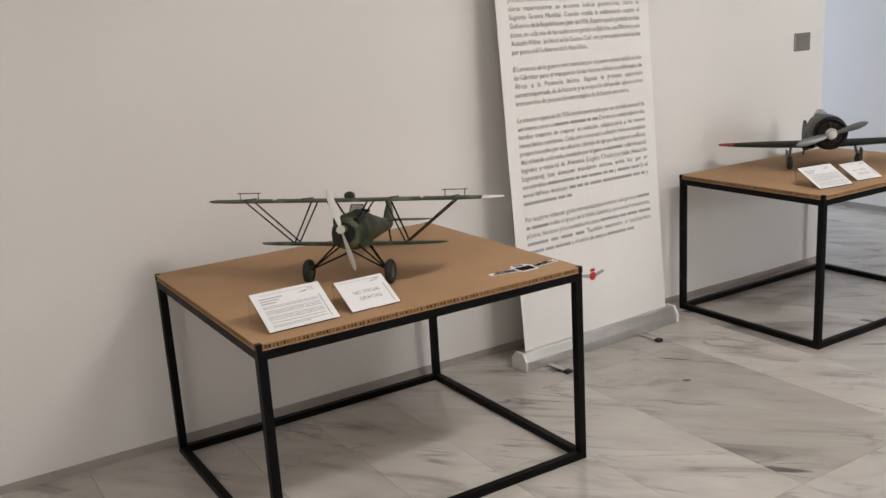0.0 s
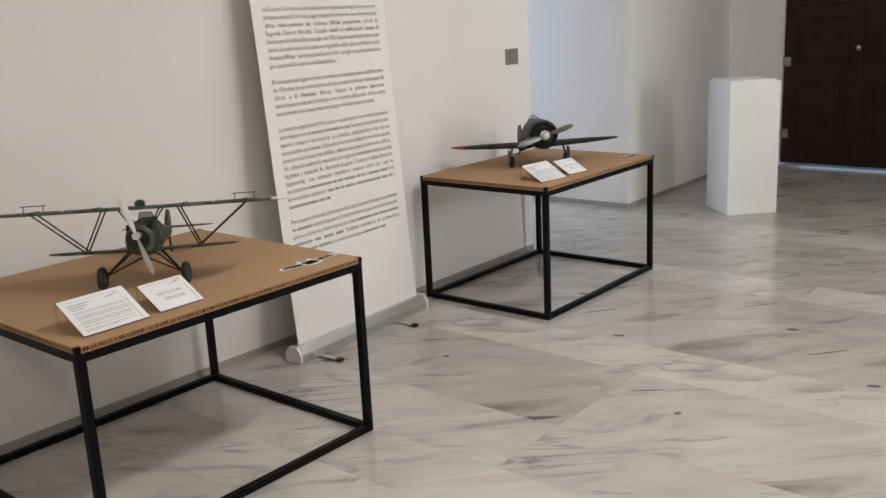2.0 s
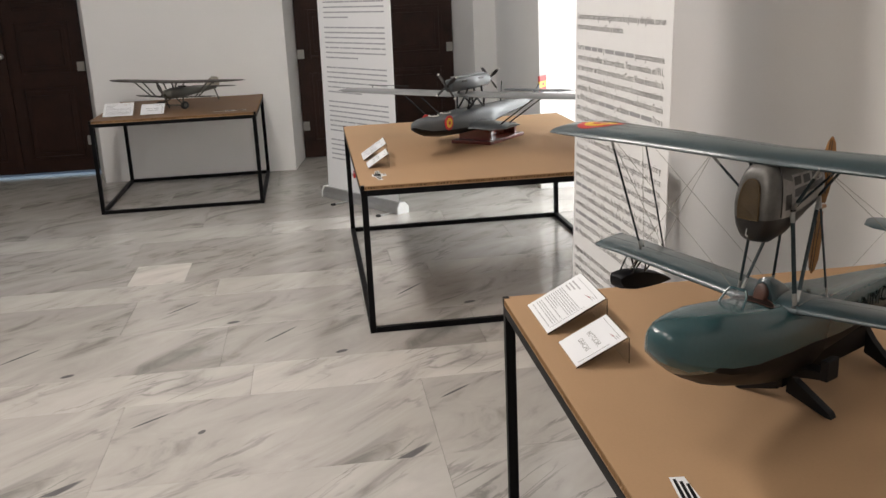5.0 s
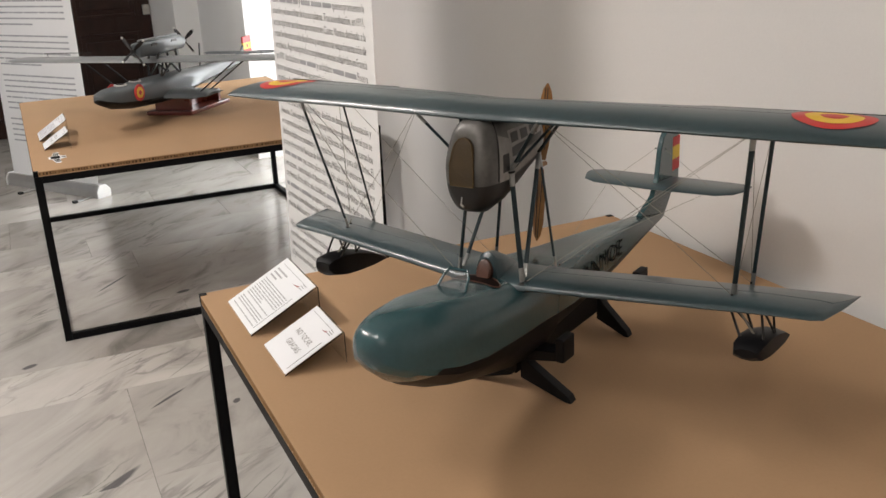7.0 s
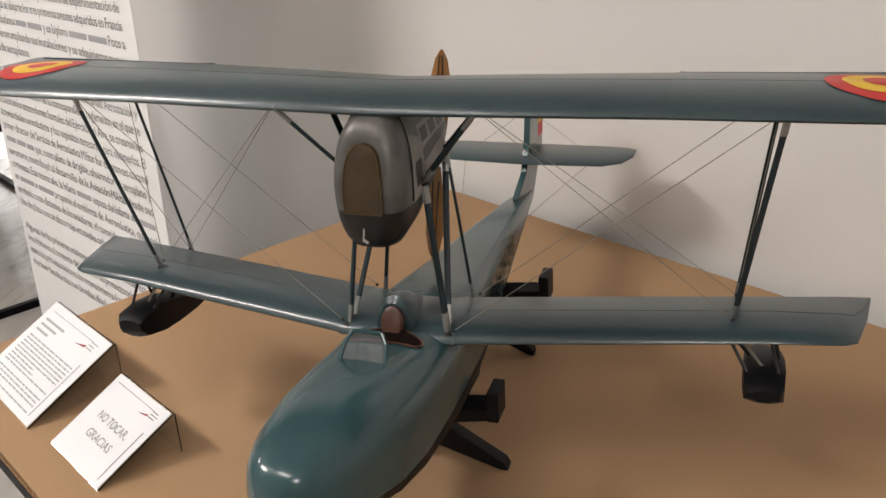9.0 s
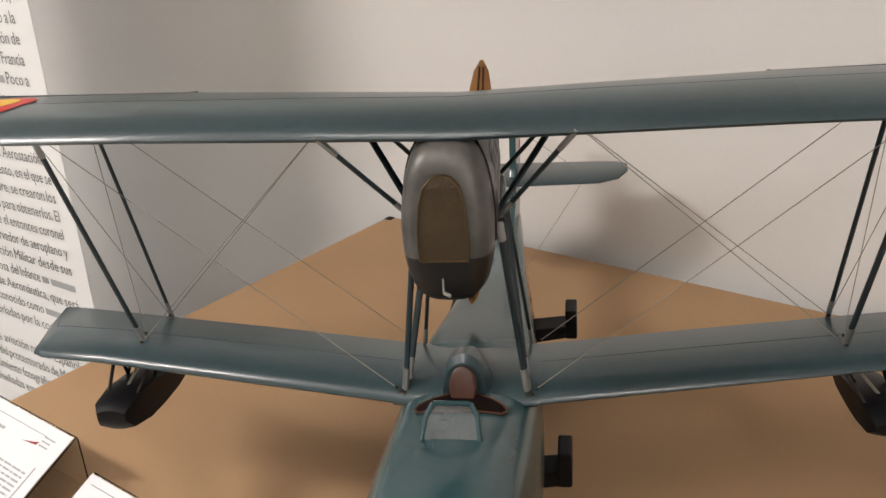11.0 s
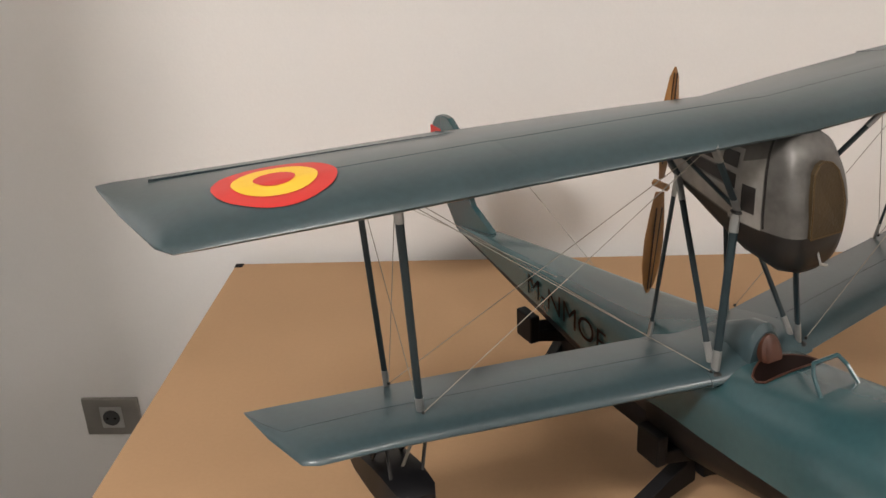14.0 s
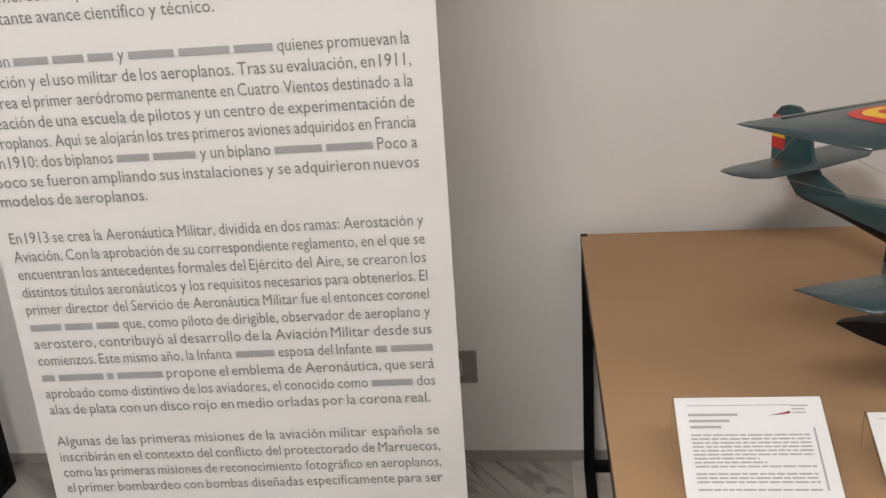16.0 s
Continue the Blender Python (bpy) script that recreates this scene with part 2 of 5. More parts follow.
# ---- large structure ----
N, S, E, W = 3.79, -1.935, 8.48, -3.6
WTOP = CEIL
structure("floor", box(W - 0.3, 9.6, -5.2, 7.2, -0.2, -0.012), GROUT, "polished grey veined marble floor slabs", "floor")
structure("ceiling", box(W - 0.3, 9.6, -5.2, 7.2, CEIL, CEIL + 0.2), CEILING, "plain white painted ceiling", "ceiling")
structure("wall_west", box(W - 0.25, W, S, N, -0.1, WTOP), WALL, "plain white painted wall", "wall")
structure("wall_north", box(W - 0.25, 4.97, N, N + 0.3, -0.1, WTOP), WALL, "white painted plaster wall ending at an opening", "wall")
structure("wall_north_east", prism([(6.52, 3.87), (8.6, 3.88), (8.62, 3.74), (9.12, 3.52), (9.5, 3.52), (9.5, 7.0), (6.52, 7.0)], -0.1, WTOP), WALL, "white painted wall with a splayed door reveal", "wall")
structure("wall_pier", prism([(8.48, 0.085), (8.48, 1.865), (9.12, 2.04), (9.5, 2.04), (9.5, 0.0), (9.12, 0.0)], -0.1, WTOP), WALL, "white painted pier between two wooden doors", "wall")
structure("wall_south_east", prism([(9.12, -1.59), (8.6, -1.72), (8.6, S), (6.84, S), (6.84, -4.9), (9.5, -4.9), (9.5, -1.59)], -0.1, WTOP), WALL, "white painted wall beside a sunlit opening", "wall")
structure("wall_south", box(W - 0.25, 5.15, S - 0.3, S, -0.1, WTOP), WALL, "white painted plaster wall", "wall")
structure("corridor_wall_north", box(4.67, 4.97, N + 0.3, 7.0, -0.1, WTOP), WALL, "white painted side passage wall", "wall")
structure("corridor_wall_south", box(4.85, 5.15, -4.9, S - 0.3, -0.1, WTOP), WALL, "white painted side passage wall", "wall")
structure("door_lintel_wall", box(9.12, 9.5, -1.59, 3.52, 2.6, WTOP), WALL, "white painted wall above the doors", "wall")
outer = box(9.5, 9.7, -5.2, 2.04, -0.1, WTOP)
box(9.5, 9.7, 3.52, 7.2, -0.1, WTOP, outer)
box(9.5, 9.7, 2.04, 3.52, 2.6, WTOP, outer)
structure("outer_wall_east", outer, WALL, "plain white outer wall", "wall")
structure("ground", box(-200, 200, -200, 200, -0.4, -0.22), mat("pale_paving", (0.42, 0.41, 0.39), 0.8, vary=0.15, scale=2, bump=0.1), "pale paved ground outside", "ground")


def window_wall(name, x0, x1, y, out, label):
    """An end wall with a tall window through it."""
    a, b, zs, zt, th = x0 + 0.2, x1 - 0.2, 0.35, 2.9, 0.2 * out
    bm = box(x0, a, y, y + th, -0.1, WTOP)
    box(b, x1, y, y + th, -0.1, WTOP, bm)
    box(a, b, y, y + th, -0.1, zs, bm)
    box(a, b, y, y + th, zt, WTOP, bm)
    structure(name + "_wall", bm, WALL, "white wall round a tall window", "wall")
    win = thing(name, pose(0, 0, 0), label, "window", kind="structure")
    m = (a + b) / 2
    f = bmesh.new()
    for u0, u1, w0, w1 in ((a, a + 0.06, zs, zt), (b - 0.06, b, zs, zt), (m - 0.03, m + 0.03, zs + 0.06, zt - 0.06), (a + 0.06, b - 0.06, zs, zs + 0.06), (a + 0.06, b - 0.06, zt - 0.06, zt)):
        box(u0, u1, y + th * 0.4, y + th * 0.7, w0, w1, f)
    part("window_frame", f, BOARD_W, win)
    for u0, u1 in ((a + 0.06, m - 0.03), (m + 0.03, b - 0.06)):
        g = part("pane", box(u0, u1, y + th * 0.5, y + th * 0.56, zs + 0.06, zt - 0.06), CLEAR, win)
        g.visible_shadow = False


window_wall("window_1", 4.97, 6.52, 6.75, 1, "tall window at the end of the passage")
window_wall("window_2", 5.15, 6.84, -4.6, -1, "tall bright window at the end of the passage")

# skirting along the walls, set slightly proud
def skirting(name, pts, h=0.036):
    bm = bmesh.new()
    for (x0, y0), (x1, y1) in zip(pts, pts[1:]):
        d = Vector((x1 - x0, y1 - y0)).normalized()
        n = Vector((-d.y, d.x)) * 0.006
        prism([(x0, y0), (x1, y1), (x1 + n.x, y1 + n.y), (x0 + n.x, y0 + n.y)], 0.0, h, bm=bm)
    return structure(name, bm, SKIRT, "low grey stone skirting along the wall", "baseboard")


skirting("baseboard_1", [(4.97, N), (W, N)])
skirting("baseboard_2", [(8.6, 3.88), (6.52, 3.87)])
skirting("baseboard_3", [(6.52, 3.87), (6.52, 6.75)])
skirting("baseboard_4", [(W, S), (5.15, S)])
skirting("baseboard_6", [(6.84, S), (8.6, S)])


def double_door(name, y0, y1, x, gap=0.006):
    """Two dark panelled leaves in a wall that faces west."""
    d = thing(name, pose(x, 0, 0), "closed dark brown panelled wooden double door", "door", kind="structure")
    m, top = (y0 + y1) / 2, 2.6
    for a, b, side in ((y0, m, -1), (m, y1, 1)):
        a, b = a + 0.004, b - 0.004
        leaf = part("door_leaf", box(0.0, 0.05, a, b, gap, top - 0.01), DOOR_WOOD, d, bevel=0.004)
        st = 0.11
        rows = (0.16, 0.86, 1.0, 1.48, 1.6, 2.46)
        for z0, z1 in zip(rows[::2], rows[1::2]):
            fr = bmesh.new()
            for u0, u1, w0, w1 in ((a + st, a + st + 0.03, z0, z1), (b - st - 0.03, b - st, z0, z1), (a + st + 0.03, b - st - 0.03, z0, z0 + 0.03), (a + st + 0.03, b - st - 0.03, z1 - 0.03, z1)):
                box(-0.014, 0.002, u0, u1, w0, w1, fr)
            part("panel_moulding", fr, DOOR_WOOD, leaf, bevel=0.004)
            part("door_panel", box(-0.010, 0.002, a + st + 0.07, b - st - 0.07, z0 + 0.07, z1 - 0.07), DOOR_WOOD, leaf, bevel=0.008)
        edge = b if side > 0 else a
        for z in (0.33, 1.05, 1.80):
            part("hinge", box(-0.022, 0.0, edge - side * 0.07, edge, z - 0.045, z + 0.045), PLATE, leaf, "grey steel hinge plate", bevel=0.003)
    part("astragal", box(-0.02, 0.0, m - 0.025, m + 0.025, 0.03, top - 0.02), DOOR_WOOD, d, bevel=0.004)
    k = bmesh.new()
    bmesh.ops.create_uvsphere(k, u_segments=16, v_segments=10, radius=0.028, matrix=Matrix.Translation((-0.05, m + 0.012, 1.18)))
    rod((-0.03, m + 0.012, 1.18), (0, m + 0.012, 1.18), 0.012, bm=k)
    part("knob", k, ALU, d, "round pale metal knob", smooth=True)
    return d


double_door("door_1", 2.04, 3.52, 9.1, 0.03)
double_door("door_2", -1.59, 0.0, 9.1)

for lx, ly, watts in LAMPS:
    cl = thing("ceiling_light", pose(lx, ly, CEIL), "long white ceiling light panel", "ceiling light", "ceiling lights")
    part("frame", box(-0.62, 0.62, -0.17, 0.17, -0.06, 0), BOARD_W, cl, bevel=0.006)
    part("diffuser", box(-0.58, 0.58, -0.14, 0.14, -0.068, -0.0605), glowing("lamp_diffuser", (1, 0.95, 0.88), 6.0), cl)


# ---- the display tables ----
def table(x0, x1, y0, y1, label, board=None, tube=0.03, top=0.75, sheet=None):
    """A black cube frame with a thick cardboard top. board: overhang of the cardboard at x0, x1, y0, y1."""
    t = thing("display_table", pose((x0 + x1) / 2, (y0 + y1) / 2, 0), label, "table", "display tables")
    a, b, d, zb = (x1 - x0) / 2, (y1 - y0) / 2, tube, top - 0.022
    for sx in (-1, 1):
        for sy in (-1, 1):
            part("leg", box(sx * a, sx * (a - d), sy * b, sy * (b - d), 0, zb), STEEL, t, bevel=0.002)
    for z in (0.0, zb - d):
        for s in (-1, 1):
            part("rail", box(-a + d, a - d, s * b, s * (b - d), z + 0.001, z + d - 0.001), STEEL, t, bevel=0.002)
            part("rail", box(s * a, s * (a - d), -b + d, b - d, z + 0.001, z + d - 0.001), STEEL, t, bevel=0.002)
    for sx in (-1, 1):
        for sy in (-1, 1):
            part("corner_cap", box(sx * (a + 0.001), sx * (a - 0.017), sy * (b + 0.001), sy * (b - 0.017), zb + 0.0005, top + 0.0015), STEEL, t, "black corner cap", bevel=0.001)
    o = board or (0, 0, 0, 0)
    bx0, bx1, by0, by1 = -a - o[0], a + o[1], -b - o[2], b + o[3]
    brd = part("tabletop", box(bx0, bx1, by0, by1, top - 0.004, top), sheet or CARD, t, "brown honeycomb cardboard top")
    part("underside", box(bx0, bx1, by0, by1, zb + 0.001, zb + 0.004), CARD, brd)
    # dark filler behind the edge cells, coloured as the shade inside the flutes
    part("flute_shade_sheet", box(bx0 + 0.006, bx1 - 0.006, by0 + 0.006, by1 - 0.006, zb + 0.004, top - 0.004), CARD_SHADE, brd)
    fl = bmesh.new()
    rng = random.Random(5)

    def cells(lo, hi, put):
        u = lo
        while u < hi - 0.004:
            w = rng.uniform(0.003, 0.010)
            put(u, min(u + w, hi))
            u += w + rng.uniform(0.003, 0.009)
    for y in (by0, by1 - 0.006):
        cells(bx0, bx1, lambda u, v: box(u, v, y + rng.uniform(0.0002, 0.002), y + 0.006, zb + 0.004, top - 0.004, fl))
    for x in (bx0, bx1 - 0.006):
        cells(by0 + 0.006, by1 - 0.006, lambda u, v: box(x + rng.uniform(0.0002, 0.002), x + 0.006, u, v, zb + 0.004, top - 0.004, fl))
    tagged(part("corrugated_edge", fl, CARD_CORE, brd, "open corrugated cardboard edge"), kind="stuff")
    return t


table(0.842, 2.08, 2.645, 3.712, "black steel frame table with brown cardboard top")
table(3.655, 4.89, 2.80, 3.692, "black steel frame table with brown cardboard top")
# this top takes the dimmed cardboard, standing in for weaker light here
table(7.07, 8.42, 0.335, 1.625, "black steel frame table before a white pier", sheet=CARD_DIMMED)
table(3.84, 5.92, -1.83, -0.32, "large black steel frame table with cardboard top")
table(0.35, 2.062, -1.893, -0.645, "black steel frame table with brown cardboard top")


# ---- white plinth ----
pl = thing("plinth", pose(6.885, 3.03, 0, 0, 0, 47), "tall white painted empty display plinth", "plinth")
part("body", box(-0.208, 0.208, -0.208, 0.208, 0, 1.05), BOARD_W, pl, bevel=0.003)
part("lid", box(-0.195, 0.18, -0.17, 0.195, 1.05, 1.068), BOARD_W, pl, bevel=0.002)


# ---- roll-up banners ----
def banner(m, width, lean, label, base=0.085, feet=(-0.32, 0.32)):
    """A roll-up banner: facing -y in its own axes, its cassette on the floor."""
    b = thing("rollup_banner", m, label, "banner", "roll-up banners")
    h, w = 2.05, width / 2
    bm = prism([(-0.05, 0.0), (0.05, 0.0), (0.05, 0.05), (0.02, base), (-0.028, base), (-0.05, 0.045)], -w, w, axis="x")
    part("cassette", bm, ALU, b, "grey aluminium cassette", bevel=0.004)
    for s in (-1, 1):
        part("end_cap", prism([(-0.055, 0), (0.055, 0), (0.055, 0.052), (0.022, base + 0.004), (-0.03, base + 0.004), (-0.055, 0.048)], s * w, s * (w + 0.012), axis="x"), PLASTIC_W, b, "white plastic end cap", bevel=0.003)
    for u in feet:
        part("foot", box(u - 0.013, u + 0.013, -0.18, -0.045, 0.004, 0.010), ALU, b, "folding metal foot", bevel=0.002)
        part("foot_tip", box(u - 0.016, u + 0.016, -0.20, -0.172, 0.0, 0.016), RUBBER, b, "black rubber foot tip", bevel=0.003)
    front = []
    for k in range(25):
        z = base - 0.01 + (h - base) * k / 24
        front.append((lean * z / h - 0.008 + 0.003 * math.sin(z * 2.6), z))
    sh = prism(front + [(y + 0.0012, z) for y, z in reversed(front)], -w + 0.03, w - 0.03, axis="x")
    part("sheet", sh, VINYL, b, "white printed vinyl sheet")
    part("top_rail", box(-w + 0.015, w - 0.015, lean - 0.016, lean + 0.006, h - 0.02, h + 0.015), ALU, b, bevel=0.003)
    part("pole", rod((0, 0.02, base - 0.02), (0, lean + 0.012, h - 0.02), 0.009), ALU, b)
    return b


banner_a = banner(pose(2.95, 3.555, 0, 0, 0, 2.8), 1.03, 0.15, "white roll-up banner with grey Spanish text", feet=(-0.384, 0.228))
banner_b = banner(pose(6.77, -0.46, 0, 0, 0, 213), 1.0, 0.04, "white roll-up banner before a dark door", feet=(-0.155, 0.44))
banner_c = banner(pose(2.832, -1.228, 0, 0, 0, 182.6), 1.02, 0.05, "white roll-up banner with grey printed text", feet=(-0.19, 0.395))


# ---- model aircraft ----
def craft_paint(name, color, rough=0.32, vary=0.14, coat=0.35):
    m = mat(name, color, rough, vary=vary, scale=4, bump=0.012, fine=120, coat=coat, spec=0.4)
    for n in m.node_tree.nodes:
        if n.type == "MAP_RANGE":
            n.inputs[3].default_value, n.inputs[4].default_value = rough - 0.03, rough + 0.03
    return m


TEAL = craft_paint("glossy_teal_hull_paint", (0.027, 0.072, 0.080), 0.26, vary=0.14, coat=0.35)
WING = craft_paint("grey_teal_wing_dope", (0.035, 0.059, 0.066), 0.34, vary=0.26, coat=0.28)
HULL_BLACK = mat("black_hull_paint", (0.005, 0.005, 0.006), 0.5, vary=0.2, bump=0.03, spec=0.2)
NAC = mat("worn_silver_grey_paint", (0.105, 0.100, 0.093), 0.4, metal=0.3, vary=0.45, scale=22, bump=0.06)
NAC_DARK = craft_paint("dark_brown_grey_paint", (0.011, 0.009, 0.008), 0.42, coat=0.06)
BRASS = mat("tarnished_brass_mesh", (0.05, 0.031, 0.011), 0.6, metal=0.2, vary=0.3, scale=30, bump=0.3, fine=400)
BRASS_RIM = mat("brass_rim", (0.10, 0.065, 0.028), 0.4, metal=0.6, vary=0.2, bump=0.02)
WOOD = mat("striped_laminated_propeller_wood", (0.32, 0.15, 0.045), 0.35, vary=0.25, scale=30, bump=0.03, coat=0.4)
WOOD_DARK = mat("dark_laminate", (0.05, 0.022, 0.01), 0.4, vary=0.2, bump=0.02)
LEATHER = mat("brown_leather", (0.066, 0.023, 0.012), 0.42, vary=0.25, scale=40, bump=0.15)
# near-black tone for the shade inside cockpits and hatches, which are not hollow
HOLLOW_SHADE = mat("painted_hollow_shade", (0.010, 0.005, 0.004), 0.7, vary=0.2, bump=0.05, spec=0.08)
STRUT = mat("dark_blue_grey_strut", (0.016, 0.028, 0.033), 0.42, vary=0.2, scale=20, bump=0.02, spec=0.3)
TAPE = mat("dark_fabric_tape", (0.024, 0.038, 0.043), 0.45, vary=0.3, scale=30, bump=0.02, spec=0.3)
TIN = mat("worn_tin_sleeve", (0.31, 0.31, 0.30), 0.38, metal=0.7, vary=0.2, scale=40, bump=0.05)
THREAD = mat("grey_brown_thread", (0.27, 0.245, 0.205), 0.7, vary=0.1, bump=0)
NAC_PALE = mat("pale_worn_silver_paint", (0.27, 0.258, 0.238), 0.45, metal=0.2, vary=0.3, scale=30, bump=0.05)
PANE = mat("cloudy_celluloid", (0.17, 0.19, 0.195), 0.2, vary=0.1, scale=40, bump=0)
PANE.node_tree.nodes["Principled BSDF"].inputs["Alpha"].default_value = 0.38

FOIL = [(1.0, 0.04), (0.80, 0.42), (0.55, 0.78), (0.34, 0.95), (0.16, 0.80), (0.06, 0.50), (0.015, 0.22), (0.0, 0.0), (0.015, -0.14), (0.07, -0.20), (0.35, -0.12), (0.7, -0.06)]


def foil(x, le, te, z, thick, droop=0.0):
    return [(x, le + (te - le) * u, z + thick * v - droop * u) for u, v in FOIL]


def wing(name, stations, material, parent, label=""):
    """stations: x, leading edge y, trailing edge y, z, thickness."""
    return part(name, loft([foil(*s) for s in stations]), material, parent, label, smooth=True)


def mirror(stations):
    return [(-s[0], *s[1:]) for s in reversed(stations)] + [s for s in stations if s[0] > 1e-6]


def rod_part(name, a, b, r, material, parent, label="", flat=1.0, seg=8):
    return part(name, rod(a, b, r, seg=seg, flat=flat), material, parent, label, smooth=True)


def strut(a, b, r, parent, material=None, sleeve=0.028):
    """A faired strut with tin sleeves at both ends."""
    a, b = Vector(a), Vector(b)
    d = (b - a).normalized()
    s = rod_part("strut", a, b, r, material or STRUT, parent, flat=0.6)
    if sleeve:
        for p, q in ((a, a + d * sleeve), (b - d * sleeve, b)):
            rod_part("sleeve", p, q, r * 1.12, TIN, s, "worn silver sleeve", flat=0.65)
        bm = bmesh.new()
        bmesh.ops.create_uvsphere(bm, u_segments=8, v_segments=6, radius=r * 1.35, matrix=Matrix.Translation(a) @ Matrix.Diagonal((1.5, 1.5, 0.5, 1)))
        part("foot_plate", bm, NAC_DARK, s, smooth=True)
    return s


def disc(c, r, h, material, parent, name, label="", axis="z", seg=32):
    m = Matrix.Translation(c) @ {"z": Matrix(), "x": Matrix.Rotation(radians(90), 4, "Y"), "y": Matrix.Rotation(radians(90), 4, "X")}[axis]
    bm = bmesh.new()
    bmesh.ops.create_cone(bm, cap_ends=True, segments=seg, radius1=r, radius2=r, depth=h, matrix=m)
    return part(name, bm, material, parent, label)


def hull(stations, n=21, boxy=lambda y: 0.72):
    """The upper shell and the bottom of a boat hull. stations: y, half width, chine z, top z, keel z."""
    up, low = [], []
    for y, w, zc, zt, zb in stations:
        ring, bx = [], boxy(y)
        for i in range(n):
            a = math.pi * i / (n - 1)
            c, s = math.cos(a), math.sin(a)
            ring.append((w * math.copysign(abs(c) ** bx, c), y, zc + (zt - zc) * abs(s) ** bx))
        up.append(ring)
        low.append([(w, y, zc), (w * 0.96, y, zc - (zc - zb) * 0.25), (w * 0.5, y, zb + (zc - zb) * 0.28), (0, y, zb), (-w * 0.5, y, zb + (zc - zb) * 0.28), (-w * 0.96, y, zc - (zc - zb) * 0.25), (-w, y, zc)])
    return loft(up), loft(low)


def blade_prop(name, c, r, width, n, material, parent, turn=0.0, label="", tip=None, twist=(48, 34), hub=0.55):
    """A propeller whose axis is y, with twisted blades."""
    hub = disc(c, width * hub, width * 0.9, material, parent, name, label, axis="y", seg=14)
    for k in range(n):
        rings = []
        for u, wf in ((0.06, 0.45), (0.25, 0.75), (0.5, 1.0), (0.75, 0.95), (0.92, 0.6), (1.0, 0.12)):
            tw = radians(twist[0] - twist[1] * u)
            ring = []
            for i in range(8):
                a = 2 * math.pi * i / 8
                px, py = width / 2 * wf * math.cos(a), width * 0.10 * wf * math.sin(a)
                ring.append((px * math.cos(tw) - py * math.sin(tw), px * math.sin(tw) + py * math.cos(tw), r * u))
            rings.append(ring)
        bm = loft(rings)
        m = Matrix.Translation(c) @ Matrix.Rotation(radians(turn) + 2 * math.pi * k / n, 4, "Y")
        bmesh.ops.transform(bm, matrix=m, verts=bm.verts)
        b = part("blade", bm, material, hub, smooth=True)
        if tip:
            t = bmesh.new()
            bmesh.ops.create_uvsphere(t, u_segments=8, v_segments=6, radius=width * 0.32, matrix=m @ Matrix.Translation((0, 0, r * 0.98)))
            part("tip", t, tip, hub, smooth=True)
    return hub


def text_mesh(lines):
    """Flat lettering in the xz plane, facing -y. lines: text, x, z of the baseline, height, width to fill or None."""
    verts, faces, made = [], [], []
    for body, x, z, size, width in lines:
        cu = bpy.data.curves.new("lettering", "FONT")
        cu.body, cu.size, cu.resolution_u = body, size, 4
        made.append(new("lettering", cu))
    graph = bpy.context.evaluated_depsgraph_get()
    for ob, (body, x, z, size, width) in zip(made, lines):
        me = bpy.data.meshes.new_from_object(ob.evaluated_get(graph))
        co = np.zeros(len(me.vertices) * 3)
        me.vertices.foreach_get("co", co)
        co = co.reshape(-1, 3)
        wide = (co[:, 0].max() - co[:, 0].min()) if len(co) else 1
        k = width / wide if width else 1.0
        n = len(verts)
        verts += [(x + c[0] * k, 0.0, z + c[1]) for c in co]
        faces += [tuple(n + i for i in p.vertices) for p in me.polygons]
        bpy.data.meshes.remove(me)
    for ob in made:
        cu = ob.data
        bpy.data.objects.remove(ob)
        bpy.data.curves.remove(cu)
    return verts, faces


def text_part(name, lines, material, parent, place=None, label="", bars=()):
    """Lettering and plain bars as one print. place: maps (x, z) to a point of the parent. bars: x0, x1, z0, z1."""
    verts, faces = text_mesh(lines)
    for x0, x1, z0, z1 in bars:
        n = len(verts)
        verts += [(x0, 0, z0), (x1, 0, z0), (x1, 0, z1), (x0, 0, z1)]
        faces.append((n, n + 1, n + 2, n + 3))
    if place:
        verts = [place(v[0], v[2]) for v in verts]
    me = bpy.data.meshes.new(name)
    me.from_pydata([tuple(v) for v in verts], [], faces)
    me.materials.append(material)
    ob = new(name, me)
    ob.parent = parent
    return tagged(ob, label) if label else ob


